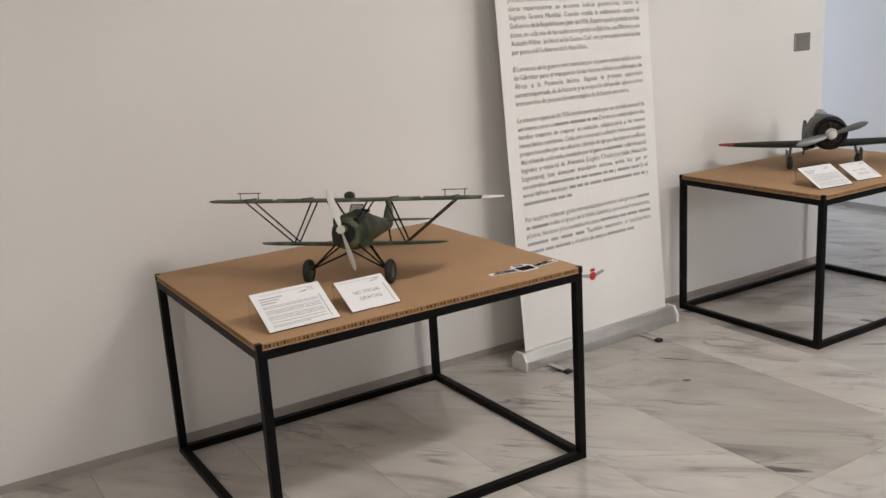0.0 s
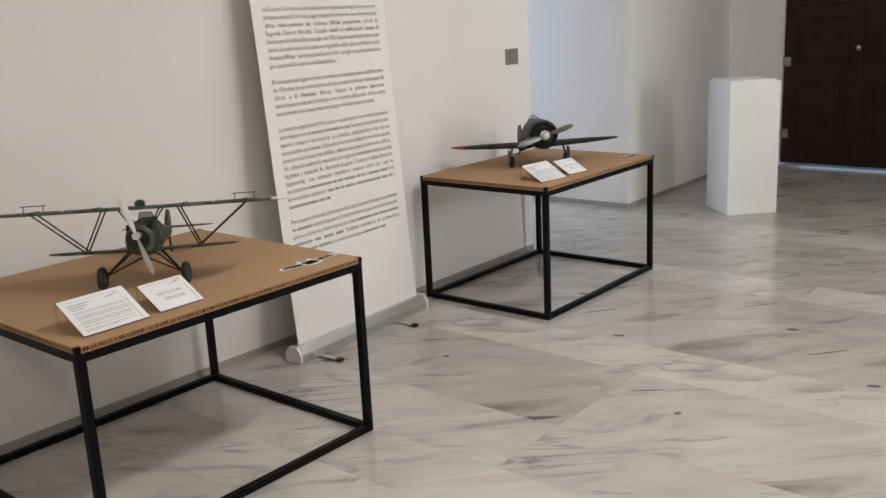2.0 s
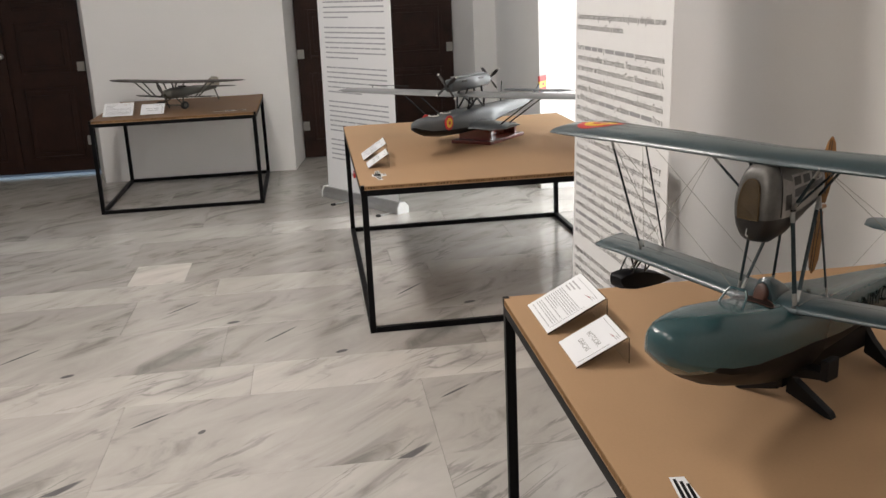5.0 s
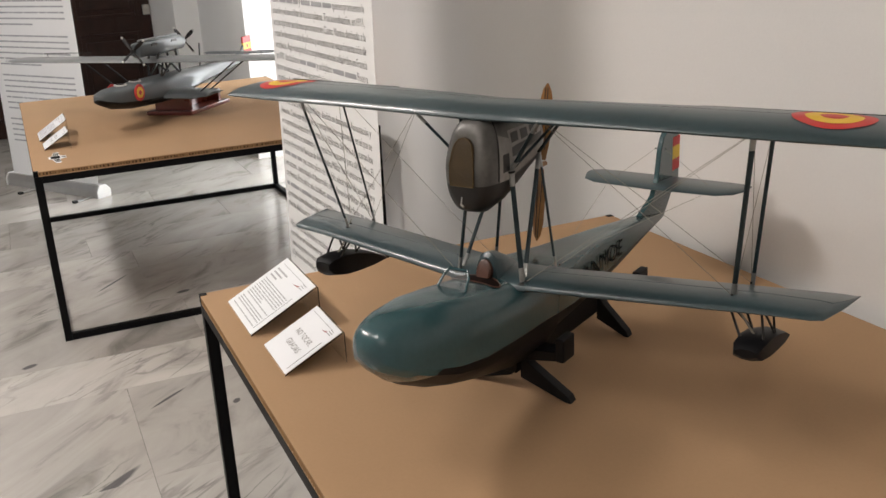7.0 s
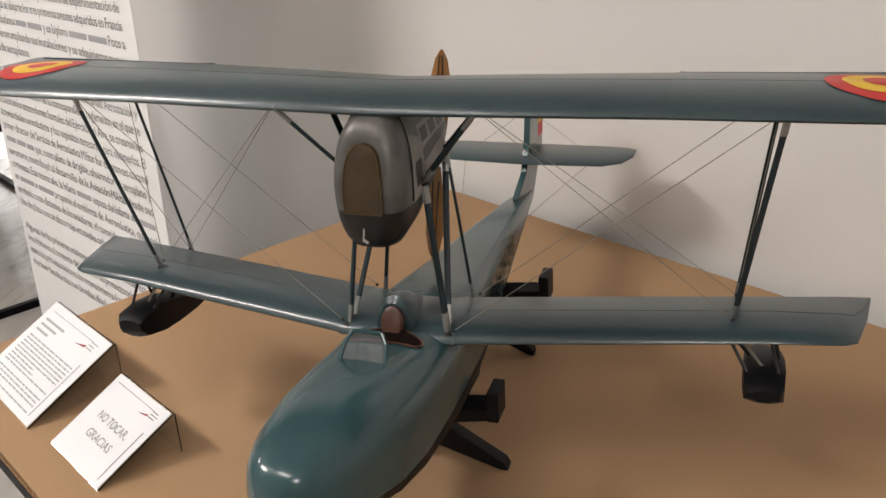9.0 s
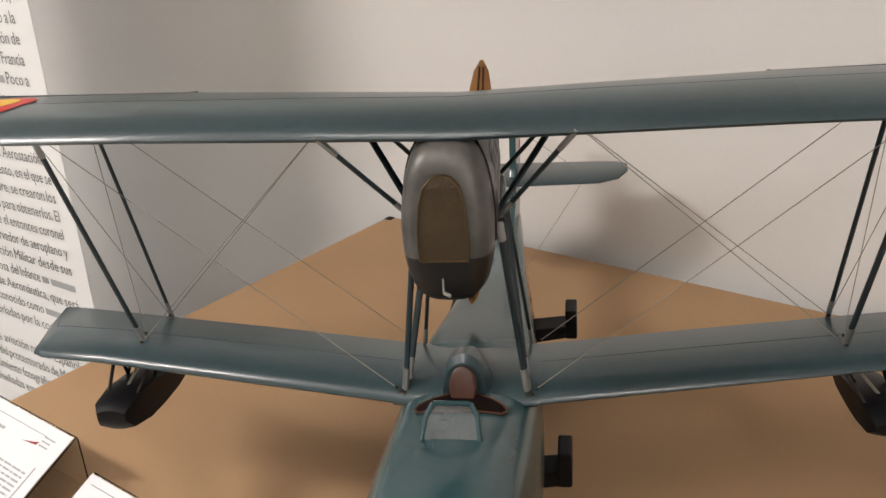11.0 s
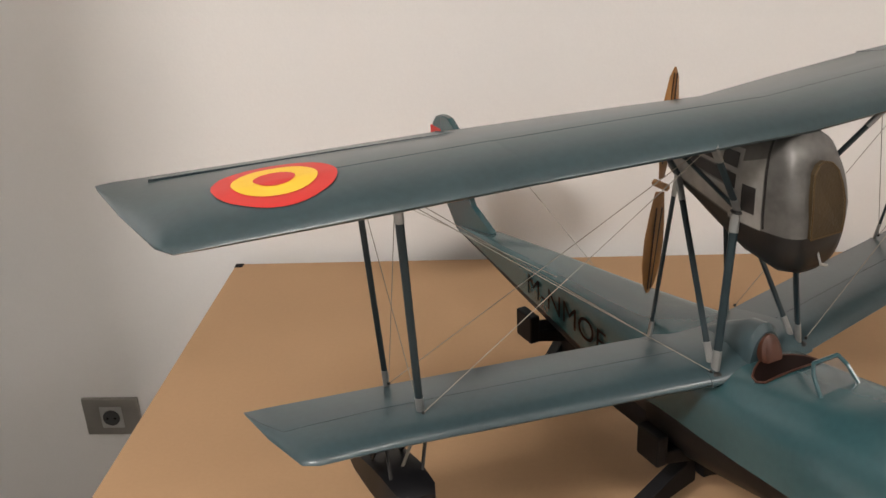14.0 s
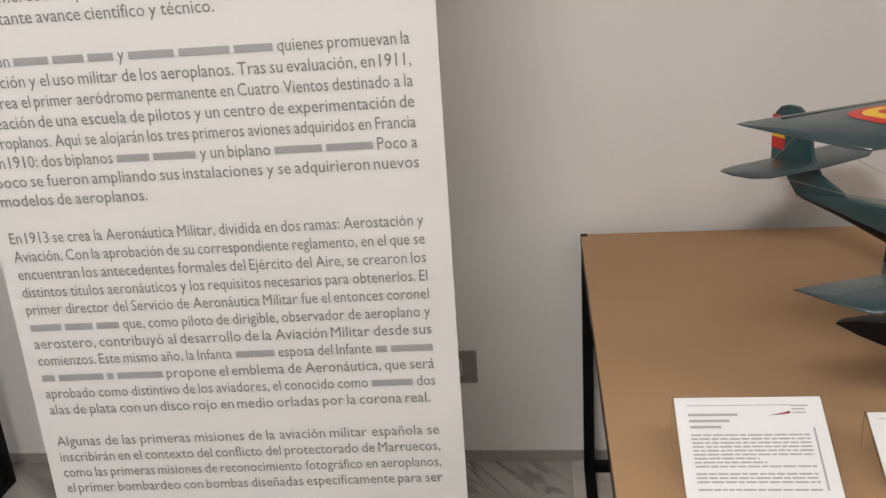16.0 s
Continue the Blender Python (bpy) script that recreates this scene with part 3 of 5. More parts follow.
# the teal flying boat
def flying_boat():
    o = thing("model_flying_boat", pose(1.1916, -1.0706, 0.75, 0, 0, 30.1), "large teal model flying boat with black keel", "model aircraft")
    st = [(0.4105, 0.004, 0.254, 0.259, 0.250), (0.408, 0.017, 0.246, 0.269, 0.238), (0.402, 0.029, 0.238, 0.278, 0.224), (0.391, 0.041, 0.230, 0.285, 0.209), (0.372, 0.052, 0.221, 0.290, 0.192), (0.335, 0.065, 0.208, 0.293, 0.168),
          (0.27, 0.076, 0.190, 0.292, 0.134), (0.2, 0.081, 0.179, 0.282, 0.108), (0.12, 0.082, 0.175, 0.268, 0.085), (0.06, 0.081, 0.172, 0.261, 0.070),
          (0.0, 0.078, 0.169, 0.258, 0.056), (-0.05, 0.075, 0.163, 0.256, 0.048), (-0.052, 0.075, 0.163, 0.256, 0.082), (-0.125, 0.067, 0.154, 0.246, 0.086),
          (-0.2, 0.058, 0.149, 0.236, 0.092), (-0.3, 0.046, 0.150, 0.225, 0.099), (-0.43, 0.033, 0.153, 0.212, 0.113), (-0.58, 0.020, 0.160, 0.194, 0.140), (-0.70, 0.009, 0.163, 0.172, 0.154)]

    def square(y):
        return float(np.interp(y, [-0.3, -0.05, 0.1, 0.42], [0.26, 0.40, 0.60, 0.66]))
    up, low = hull(st, boxy=square)
    body = part("hull", up, TEAL, o, "glossy teal hull", smooth=True)
    # the black bottom gives way to teal towards the bow, along a slanting line
    bow = low.copy()
    for bm, keep in ((low, -1), (bow, 1)):
        bmesh.ops.bisect_plane(bm, geom=list(bm.verts) + list(bm.edges) + list(bm.faces), plane_co=(0, 0.36, 0.178), plane_no=(0, 0.45, 1), clear_inner=keep > 0, clear_outer=keep < 0)
    part("keel", low, HULL_BLACK, o, "black painted hull bottom", smooth=True)
    part("bow_bottom", bow, TEAL, body, "teal bow underside", smooth=True)
    cap = bmesh.new()
    bmesh.ops.create_uvsphere(cap, u_segments=12, v_segments=8, radius=0.005, matrix=Matrix.Translation((0, 0.404, 0.266)))
    part("bow_fitting", cap, TEAL, body, smooth=True)
    # cockpit, rim, headrest and windshield
    rim = [(0.043, 0.117), (0.0475, 0.108), (0.044, 0.098), (0.030, 0.087), (0.016, 0.079), (0.0, 0.076), (-0.016, 0.079), (-0.030, 0.087), (-0.044, 0.098), (-0.0475, 0.108), (-0.043, 0.117), (-0.022, 0.118), (0.0, 0.118), (0.022, 0.118)]

    def deck(x, y):
        zt = np.interp(-y, [-s[0] for s in st], [s[3] for s in st])
        zc = np.interp(-y, [-s[0] for s in st], [s[2] for s in st])
        w = np.interp(-y, [-s[0] for s in st], [s[1] for s in st])
        bx = square(y)
        c = min(1, abs(x) / w) ** (1 / bx)
        return zc + (zt - zc) * max(0, 1 - c * c) ** (bx / 2)
    pit = loft([[(x, y, deck(x, y) + 0.0022) for x, y in rim], [(x * 0.96, 0.098 + (y - 0.098) * 0.94, deck(x, y) + 0.0018) for x, y in rim]], cap=False)
    part("cockpit_rim", pit, LEATHER, body, "brown leather cockpit rim", smooth=True)
    # dark sheet just above the closed deck, painted as the cockpit's inner shade
    well, rows = bmesh.new(), []
    for x in np.linspace(-0.046, 0.046, 17):
        back = float(np.interp(abs(x), [0.0, 0.016, 0.030, 0.044, 0.0475], [0.076, 0.079, 0.087, 0.098, 0.108])) + 0.001
        rows.append([well.verts.new((x, y, deck(x, y) + 0.002)) for y in np.linspace(back, 0.117, 6)])
    for p, q in zip(rows, rows[1:]):
        for i in range(5):
            well.faces.new((p[i], q[i], q[i + 1], p[i + 1]))
    bmesh.ops.recalc_face_normals(well, faces=well.faces)
    part("cockpit_shade", well, HOLLOW_SHADE, body, "cockpit hollow painted dark on the deck")
    for i in range(len(rim)):
        a, b = rim[i], rim[(i + 1) % len(rim)]
        rod_part("rim_cord", (*a, deck(*a) + 0.002), (*b, deck(*b) + 0.002), 0.0013, LEATHER, body)
    hr = [[(0.030 * s * math.cos(a), y, 0.248 + (z - 0.248) * max(0, math.sin(a)) ** 0.8) for a in np.linspace(0, math.pi, 13)] for y, z, s in ((0.073, 0.299, 0.80), (0.066, 0.307, 0.92), (0.045, 0.304, 0.9), (0.015, 0.288, 0.65), (-0.020, 0.266, 0.25))]
    part("headrest_fairing", loft(hr), WING, body, "grey teal headrest fairing", smooth=True)
    hp = loft([[(0.0150 * s * math.cos(a), y + 0.006 * (1 - math.sin(a)), 0.275 + 0.0215 * s * math.sin(a)) for a in np.linspace(0, 2 * math.pi, 18, endpoint=False)] for y, s in ((0.066, 0.95), (0.076, 1.0), (0.080, 0.82))])
    part("headrest", hp, LEATHER, body, "brown leather headrest", smooth=True)
    ws = [(-0.029, 0.184, 0.274), (-0.025, 0.166, 0.294), (-0.018, 0.158, 0.304), (0.018, 0.158, 0.304), (0.025, 0.166, 0.294), (0.029, 0.184, 0.274)]
    for a, b in zip(ws, ws[1:]):
        rod_part("windshield_frame", a, b, 0.0025, TEAL, body)
    pn = bmesh.new()
    pn.faces.new([pn.verts.new(p) for p in ws])
    bmesh.ops.solidify(pn, geom=list(pn.faces), thickness=0.001)
    g = part("windshield", pn, PANE, body, "cloudy clear windshield")
    # registration letters on both sides of the rear hull
    for s in (1, -1):
        def side(x, z, s=s):
            y = -0.405 + x if s > 0 else -0.155 - x
            z += 0.045 * (y + 0.405)
            w = np.interp(-y, [-k[0] for k in st], [k[1] for k in st])
            zc = np.interp(-y, [-k[0] for k in st], [k[2] for k in st])
            zt = np.interp(-y, [-k[0] for k in st], [k[3] for k in st])
            bx = square(y)
            f = min(0.9, max(0.02, (z - zc) / (zt - zc)))
            a = math.asin(f ** (1 / bx))
            return (s * (w * math.cos(a) ** bx + 0.0028), y, zc + (zt - zc) * f)
        text_part("registration", [("M-NMOE", 0.0, 0.163, 0.050, 0.250)], INK_BLACK, body, side, "black registration letters")
    # wings
    uw = [(0.0, 0.106, -0.066, 0.550, 0.024), (0.15, 0.096, -0.092, 0.550, 0.024), (0.32, 0.080, -0.120, 0.549, 0.023), (0.322, 0.080, -0.124, 0.549, 0.023), (0.50, 0.060, -0.152, 0.545, 0.023), (0.62, 0.046, -0.172, 0.543, 0.019), (0.645, 0.042, -0.178, 0.542, 0.014), (0.656, 0.022, -0.181, 0.542, 0.009), (0.669, -0.08, -0.184, 0.541, 0.005), (0.676, -0.165, -0.186, 0.540, 0.002)]
    top = wing("upper_wing", [(*s, 0.0) for s in mirror(uw)], WING, o, "grey teal fabric upper wing")
    lw = [(0.055, 0.076, -0.060, 0.250, 0.019), (0.25, 0.040, -0.096, 0.253, 0.018), (0.45, 0.004, -0.128, 0.257, 0.016), (0.53, -0.006, -0.142, 0.258, 0.013), (0.546, -0.016, -0.147, 0.257, 0.009), (0.562, -0.08, -0.151, 0.256, 0.005), (0.571, -0.138, -0.153, 0.256, 0.002)]
    wing("centre_section", [(x, le, te, z, 0.020, 0.002) for x, le, te, z in ((-0.078, 0.074, -0.064, 0.2495), (-0.05, 0.078, -0.058, 0.2515), (0.0, 0.080, -0.054, 0.2525), (0.05, 0.078, -0.058, 0.2515), (0.078, 0.074, -0.064, 0.2495))], WING, o, "grey teal wing centre over the hull")
    for s in (-1, 1):
        w = wing("lower_wing", [(s * a[0], *a[1:], 0.003) for a in lw], WING, o, "grey teal fabric lower wing")
        # aileron gap
        rod_part("aileron_gap", (s * 0.325, -0.083, 0.5578), (s * 0.63, -0.140, 0.5500), 0.0012, STRUT, top)
        rod_part("aileron_end", (s * 0.323, -0.080, 0.5580), (s * 0.323, -0.122, 0.5500), 0.0014, STRUT, top)
        # national rings, laid on the wing's top
        for r, m, dz, nm in ((0.058, RED, 0.0, "roundel"), (0.040, YELLOW, 0.0006, "roundel_ring"), (0.0195, RED, 0.0012, "roundel_centre")):
            ring = bmesh.new()
            rows = []
            for k in range(7):
                rr = r * k / 6
                row = []
                for i in range(32):
                    a = 2 * math.pi * i / 32
                    x, y = 0.535 + rr * math.cos(a), -0.026 + rr * math.sin(a)
                    le, te = np.interp(x, [q[0] for q in uw], [q[1] for q in uw]), np.interp(x, [q[0] for q in uw], [q[2] for q in uw])
                    zz, th = np.interp(x, [q[0] for q in uw], [q[3] for q in uw]), np.interp(x, [q[0] for q in uw], [q[4] for q in uw])
                    c = min(1, max(0, (le - y) / (le - te)))
                    prof = sorted([f for f in FOIL[:8]])
                    row.append(ring.verts.new((s * x, y, zz + th * np.interp(c, [f[0] for f in prof], [f[1] for f in prof]) + 0.0012 + dz)))
                rows.append(row)
            for a, b in zip(rows[1:], rows[2:]):
                for i in range(32):
                    ring.faces.new((a[i], a[(i + 1) % 32], b[(i + 1) % 32], b[i]))
            ring.faces.new(rows[1])
            bmesh.ops.recalc_face_normals(ring, faces=ring.faces)
            part(nm, ring, m, top, "red and yellow national ring" if r > 0.05 else "", smooth=True)
        # tapes over the spars
        for st_list, chord, parent_wing, low_x in ((uw, 0.40, top, 0.0), (lw, 0.46, w, 0.06)):
            h = float(np.interp(chord, [f[0] for f in sorted(FOIL[:8])], [f[1] for f in sorted(FOIL[:8])]))
            row = [(q[0], q[1] + (q[2] - q[1]) * chord, q[3] + q[4] * h - 0.0004) for q in st_list if q[0] < 0.6]
            for p, q in zip(row, row[1:]):
                rod_part("spar_tape", (s * p[0], p[1], p[2] - (0.0013 if parent_wing is w else 0)), (s * q[0], q[1], q[2] - (0.0013 if parent_wing is w else 0)), 0.0007, TAPE, parent_wing, seg=5)
        # struts
        strut((s * 0.404, -0.029, 0.264), (s * 0.443, 0.040, 0.548), 0.0043, o)
        strut((s * 0.407, -0.117, 0.252), (s * 0.440, -0.074, 0.545), 0.0036, o)
        strut((s * 0.066, 0.061, 0.258), (s * 0.042, 0.050, 0.455), 0.0052, o)
        strut((s * 0.065, -0.061, 0.242), (s * 0.037, -0.056, 0.464), 0.0037, o)
        strut((s * 0.064, 0.052, 0.262), (s * 0.037, -0.054, 0.460), 0.0041, o)
        strut((s * 0.042, 0.052, 0.452), (s * 0.122, 0.094, 0.552), 0.0043, o)
        strut((s * 0.041, 0.044, 0.455), (s * 0.112, -0.020, 0.550), 0.0042, o, sleeve=0)
        strut((s * 0.037, -0.054, 0.464), (s * 0.112, -0.030, 0.550), 0.0042, o, sleeve=0)
        # rigging
        for a, b in (((0.404, -0.022, 0.27), (0.128, 0.090, 0.548)), ((0.407, -0.110, 0.262), (0.128, 0.084, 0.548)), ((0.075, 0.064, 0.264), (0.438, 0.036, 0.545)),
                     ((0.075, -0.058, 0.256), (0.432, -0.066, 0.541)), ((0.404, -0.036, 0.275), (0.440, -0.070, 0.54)), ((0.407, -0.11, 0.262), (0.443, 0.034, 0.54)), ((0.03, -0.30, 0.22), (0.13, -0.70, 0.243)), ((0.012, -0.70, 0.33), (0.12, -0.71, 0.247))):
            rod_part("rigging_wire", (s * a[0], *a[1:]), (s * b[0], *b[1:]), 0.0005, THREAD, o, seg=5)
            kn = bmesh.new()
            bmesh.ops.create_uvsphere(kn, u_segments=6, v_segments=5, radius=0.0022, matrix=Matrix.Translation((s * a[0], *a[1:])))
            part("turnbuckle", kn, NAC_DARK, o)
        # wing-tip float
        fl = []
        for y, w2, zt, zb in ((0.028, 0.018, 0.200, 0.184), (0.018, 0.023, 0.207, 0.168), (-0.02, 0.025, 0.208, 0.156), (-0.06, 0.025, 0.201, 0.152), (-0.11, 0.023, 0.185, 0.150), (-0.165, 0.016, 0.158, 0.151)):
            zb = zt - (zt - zb) * (0.64 if s < 0 else 0.88)
            fl.append([(s * (0.436 if s > 0 else 0.446) + w2 * k, y, z) for k, z in ((-1, zt), (-0.4, zt + 0.004), (0.4, zt + 0.004), (1, zt), (1, zb + 0.004), (0.3, zb), (-0.3, zb), (-1, zb + 0.004))])
        ft = part("float", loft(fl), HULL_BLACK, o, "small black wing-tip float", smooth=True)
        for dx in (-0.018, 0.018):
            for y0, y1 in ((-0.005, -0.035), (-0.06, -0.035), (-0.06, -0.095)):
                rod_part("float_strut", (s * (0.436 if s > 0 else 0.446) + dx, y0, 0.203), (s * 0.420 + dx * 1.5, y1, 0.256), 0.0022, NAC_DARK, ft, seg=6)
        rod_part("tie", (s * (0.436 if s > 0 else 0.446), -0.02, 0.207), (s * 0.405, -0.03, 0.256), 0.002, THREAD, ft, seg=5)
    # engine nacelle: y, width factor, bottom, top
    nst = [(0.134, 0.68, 0.422, 0.522), (0.130, 0.84, 0.406, 0.535), (0.120, 0.95, 0.395, 0.546), (0.098, 1.0, 0.389, 0.552), (0.05, 0.99, 0.396, 0.552), (0.0, 0.93, 0.416, 0.546), (-0.05, 0.86, 0.438, 0.538), (-0.085, 0.68, 0.450, 0.522), (-0.108, 0.36, 0.462, 0.500)]

    def nac_at(y, a, out=0.0):
        k, zb, zt = (float(np.interp(-y, [-q[0] for q in nst], [q[c] for q in nst])) for c in (1, 2, 3))
        co, si = math.cos(a), math.sin(a)
        back = 0.014 * max(0, si) * min(1, max(0, (y - 0.06) / 0.04))
        hw = (0.0435 * k + out) * math.copysign(abs(co) ** 0.62, co) * (1.0 - 0.10 * max(0, si))
        return (hw, y - back, (zb + zt) / 2 + ((zt - zb) / 2 + out) * math.copysign(abs(si) ** 0.8, si))

    def nac_angle(y, z):
        zb, zt = (float(np.interp(-y, [-q[0] for q in nst], [q[c] for q in nst])) for c in (2, 3))
        u = max(-0.999, min(0.999, (z - (zb + zt) / 2) / ((zt - zb) / 2)))
        return math.asin(math.copysign(abs(u) ** 1.25, u))

    def nac_patch(name, material, side, y0, y1, front, rear, out, label=""):
        """A painted panel that follows the nacelle's side. front, rear: low and high z at y0 and y1."""
        bm, rows = bmesh.new(), []
        for i in range(9):
            u = i / 8
            y = y0 + (y1 - y0) * u
            lo, hi = front[0] + (rear[0] - front[0]) * u, front[1] + (rear[1] - front[1]) * u
            row = []
            for k in range(7):
                x, yy, zz = nac_at(y, nac_angle(y, lo + (hi - lo) * k / 6), out)
                row.append(bm.verts.new((side * x, yy, zz)))
            rows.append(row)
        for p, q in zip(rows, rows[1:]):
            for k in range(6):
                bm.faces.new((p[k], p[k + 1], q[k + 1], q[k]))
        bmesh.ops.recalc_face_normals(bm, faces=bm.faces)
        return part(name, bm, material, nac, label, smooth=True)
    up_n = loft([[nac_at(q[0], a) for a in np.linspace(0, 2 * math.pi, 40, endpoint=False)] for q in nst])
    low_n = up_n.copy()
    for bm, keep in ((up_n, 1), (low_n, -1)):
        bmesh.ops.bisect_plane(bm, geom=list(bm.verts) + list(bm.edges) + list(bm.faces), plane_co=(0, 0, 0.437), plane_no=(0, -0.05, 1), clear_inner=keep > 0, clear_outer=keep < 0)
    nac = part("engine_nacelle", up_n, NAC, o, "worn silver-grey engine nacelle", smooth=True)
    part("sump", low_n, NAC_DARK, nac, "dark brown nacelle belly", smooth=True)
    win = [(0.0222, 0.443), (0.0232, 0.46), (0.0226, 0.478), (0.0203, 0.497), (0.0165, 0.511), (0.009, 0.519), (0.0, 0.5215), (-0.009, 0.519), (-0.0165, 0.511), (-0.0203, 0.497), (-0.0226, 0.478), (-0.0232, 0.46), (-0.0222, 0.443)]

    def face_y(z, out=0.0):
        return 0.1385 - 0.0125 * max(0.0, (z - 0.468) / 0.054) ** 1.4 + out
    part("radiator", loft([[(x, face_y(z) - 0.012, z) for x, z in win], [(x, face_y(z) + 0.0004, z) for x, z in win]]), BRASS, nac, "tarnished brass radiator front")
    for a, b in zip(win, win[1:] + win[:1]):
        rod_part("radiator_rim", (a[0], face_y(a[1], 0.0002), a[1]), (b[0], face_y(b[1], 0.0002), b[1]), 0.0011, BRASS_RIM, nac, seg=6)
    crank = part("crank", rod((0.004, 0.128, 0.436), (0.003, 0.138, 0.411), 0.0012), TIN, nac, "small crank handle")
    rod_part("crank_grip", (0.003, 0.138, 0.411), (-0.004, 0.141, 0.409), 0.0019, PLATE, crank)
    part("pylon", prism([(0.075, 0.535), (0.060, 0.5530), (-0.045, 0.5510), (-0.050, 0.530)], -0.026, 0.026, axis="x"), NAC_DARK, nac, "dark pylon under the wing", bevel=0.003)
    for s in (-1, 1):
        nac_patch("cheek_panel", NAC_PALE, s, 0.088, 0.036, (0.441, 0.520), (0.441, 0.505), 0.0005, "pale silver cheek panel")
        nac_patch("hatch", NAC_DARK, s, 0.078, 0.057, (0.456, 0.486), (0.456, 0.486), 0.0010, "dark side hatch")
        nac_patch("rear_panel", NAC_PALE, s, 0.036, -0.098, (0.446, 0.476), (0.469, 0.490), 0.0005, "pale silver rear panel")
        nac_patch("lower_stripe", NAC_DARK, s, 0.036, -0.090, (0.430, 0.444), (0.455, 0.465), 0.0007)
        nac_patch("exhaust_slot", NAC_DARK, s, 0.046, -0.070, (0.477, 0.493), (0.490, 0.499), 0.0008)
        nac_patch("window_frame", NAC_PALE, s, 0.052, -0.066, (0.494, 0.522), (0.500, 0.520), 0.0008)
        for k in range(3):
            y = 0.034 - 0.034 * k
            nac_patch("louvre", NAC_DARK, s, y + 0.0125, y - 0.0125, (0.500, 0.5165), (0.501, 0.5165), 0.0014)
    for y in (0.091,):
        pts = [nac_at(y, a, 0.0003) for a in np.linspace(-0.25, math.pi + 0.25, 25)]
        for p, q in zip(pts, pts[1:]):
            rod_part("cowl_band", p, q, 0.0015, NAC_DARK, nac, seg=6)
    rod_part("propeller_shaft", (0, -0.10, 0.474), (0, -0.116, 0.470), 0.012, NAC, nac, seg=14)
    # pusher propeller
    pr = blade_prop("propeller", (0, -0.130, 0.420), 0.153, 0.028, 2, WOOD, o, -5.5, "striped laminated wooden propeller", twist=(16, 10), hub=0.17)
    for k in (0, 180):
        for dx in (-0.0045, 0.0045):
            m = Matrix.Translation((0, -0.130, 0.42)) @ Matrix.Rotation(radians(k - 5.5), 4, "Y")
            bm = rod((dx, 0.0032, 0.03), (dx * 0.5, 0.0022, 0.146), 0.0011, seg=5)
            bmesh.ops.transform(bm, matrix=m, verts=bm.verts)
            part("laminate", bm, WOOD_DARK, pr)
    # tail
    fin = [(-0.575, 0.196), (-0.650, 0.225), (-0.676, 0.265), (-0.690, 0.330), (-0.705, 0.358), (-0.730, 0.373), (-0.750, 0.374), (-0.762, 0.373), (-0.762, 0.21), (-0.715, 0.160), (-0.69, 0.158)]
    part("fin", prism(fin, -0.006, 0.006, axis="x"), TEAL, o, "teal tail fin", bevel=0.002)
    rud = part("rudder", prism([(-0.764, 0.373), (-0.784, 0.366), (-0.80, 0.350), (-0.808, 0.30), (-0.808, 0.235), (-0.795, 0.205), (-0.764, 0.21)], -0.004, 0.004, axis="x"), TEAL, o, "rudder with red and yellow stripes", bevel=0.0015)
    for z0, z1, m in ((0.322, 0.344, RED), (0.290, 0.322, YELLOW), (0.262, 0.290, RED)):
        part("stripe", box(-0.0052, 0.0052, -0.8075, -0.7655, z0, z1), m, rud)
    tp = [(0.0, -0.640, -0.775, 0.245, 0.010), (0.15, -0.650, -0.775, 0.245, 0.009), (0.185, -0.672, -0.772, 0.245, 0.007), (0.203, -0.715, -0.760, 0.245, 0.004)]
    wing("tailplane", mirror(tp), WING, o, "grey teal tailplane")
    # black cradle
    stand = part("cradle", box(-0.012, 0.012, -0.36, 0.0, 0.045, 0.10), HULL_BLACK, o, "black painted wooden cradle", bevel=0.003)
    for y, zt, pads, reach in ((-0.028, 0.125, (-0.092, 0.070), 1.0), (-0.352, 0.150, (-0.096, 0.060), 0.72)):
        for s, px in zip((-1, 1), pads):
            part("foot", prism([(s * 0.010, 0.03), (s * 0.106 * reach, 0.0), (s * 0.118 * reach, 0.0), (s * 0.112 * reach, 0.012), (s * 0.03, 0.062), (s * 0.010, 0.09)], y - 0.011, y + 0.011, axis="y"), HULL_BLACK, stand, bevel=0.002)
            part("cradle_arm", prism([(s * 0.01, zt - 0.055), (px + s * 0.01, zt - 0.038), (px + s * 0.01, zt - 0.020), (s * 0.01, zt - 0.03)], y - 0.020, y + 0.020, axis="y"), HULL_BLACK, stand, bevel=0.002)
            part("cradle_pad", box(px, px + s * 0.017, y - 0.022, y + 0.022, zt - 0.040, zt + 0.006), HULL_BLACK, stand, bevel=0.003)
    return o


flying_boat()


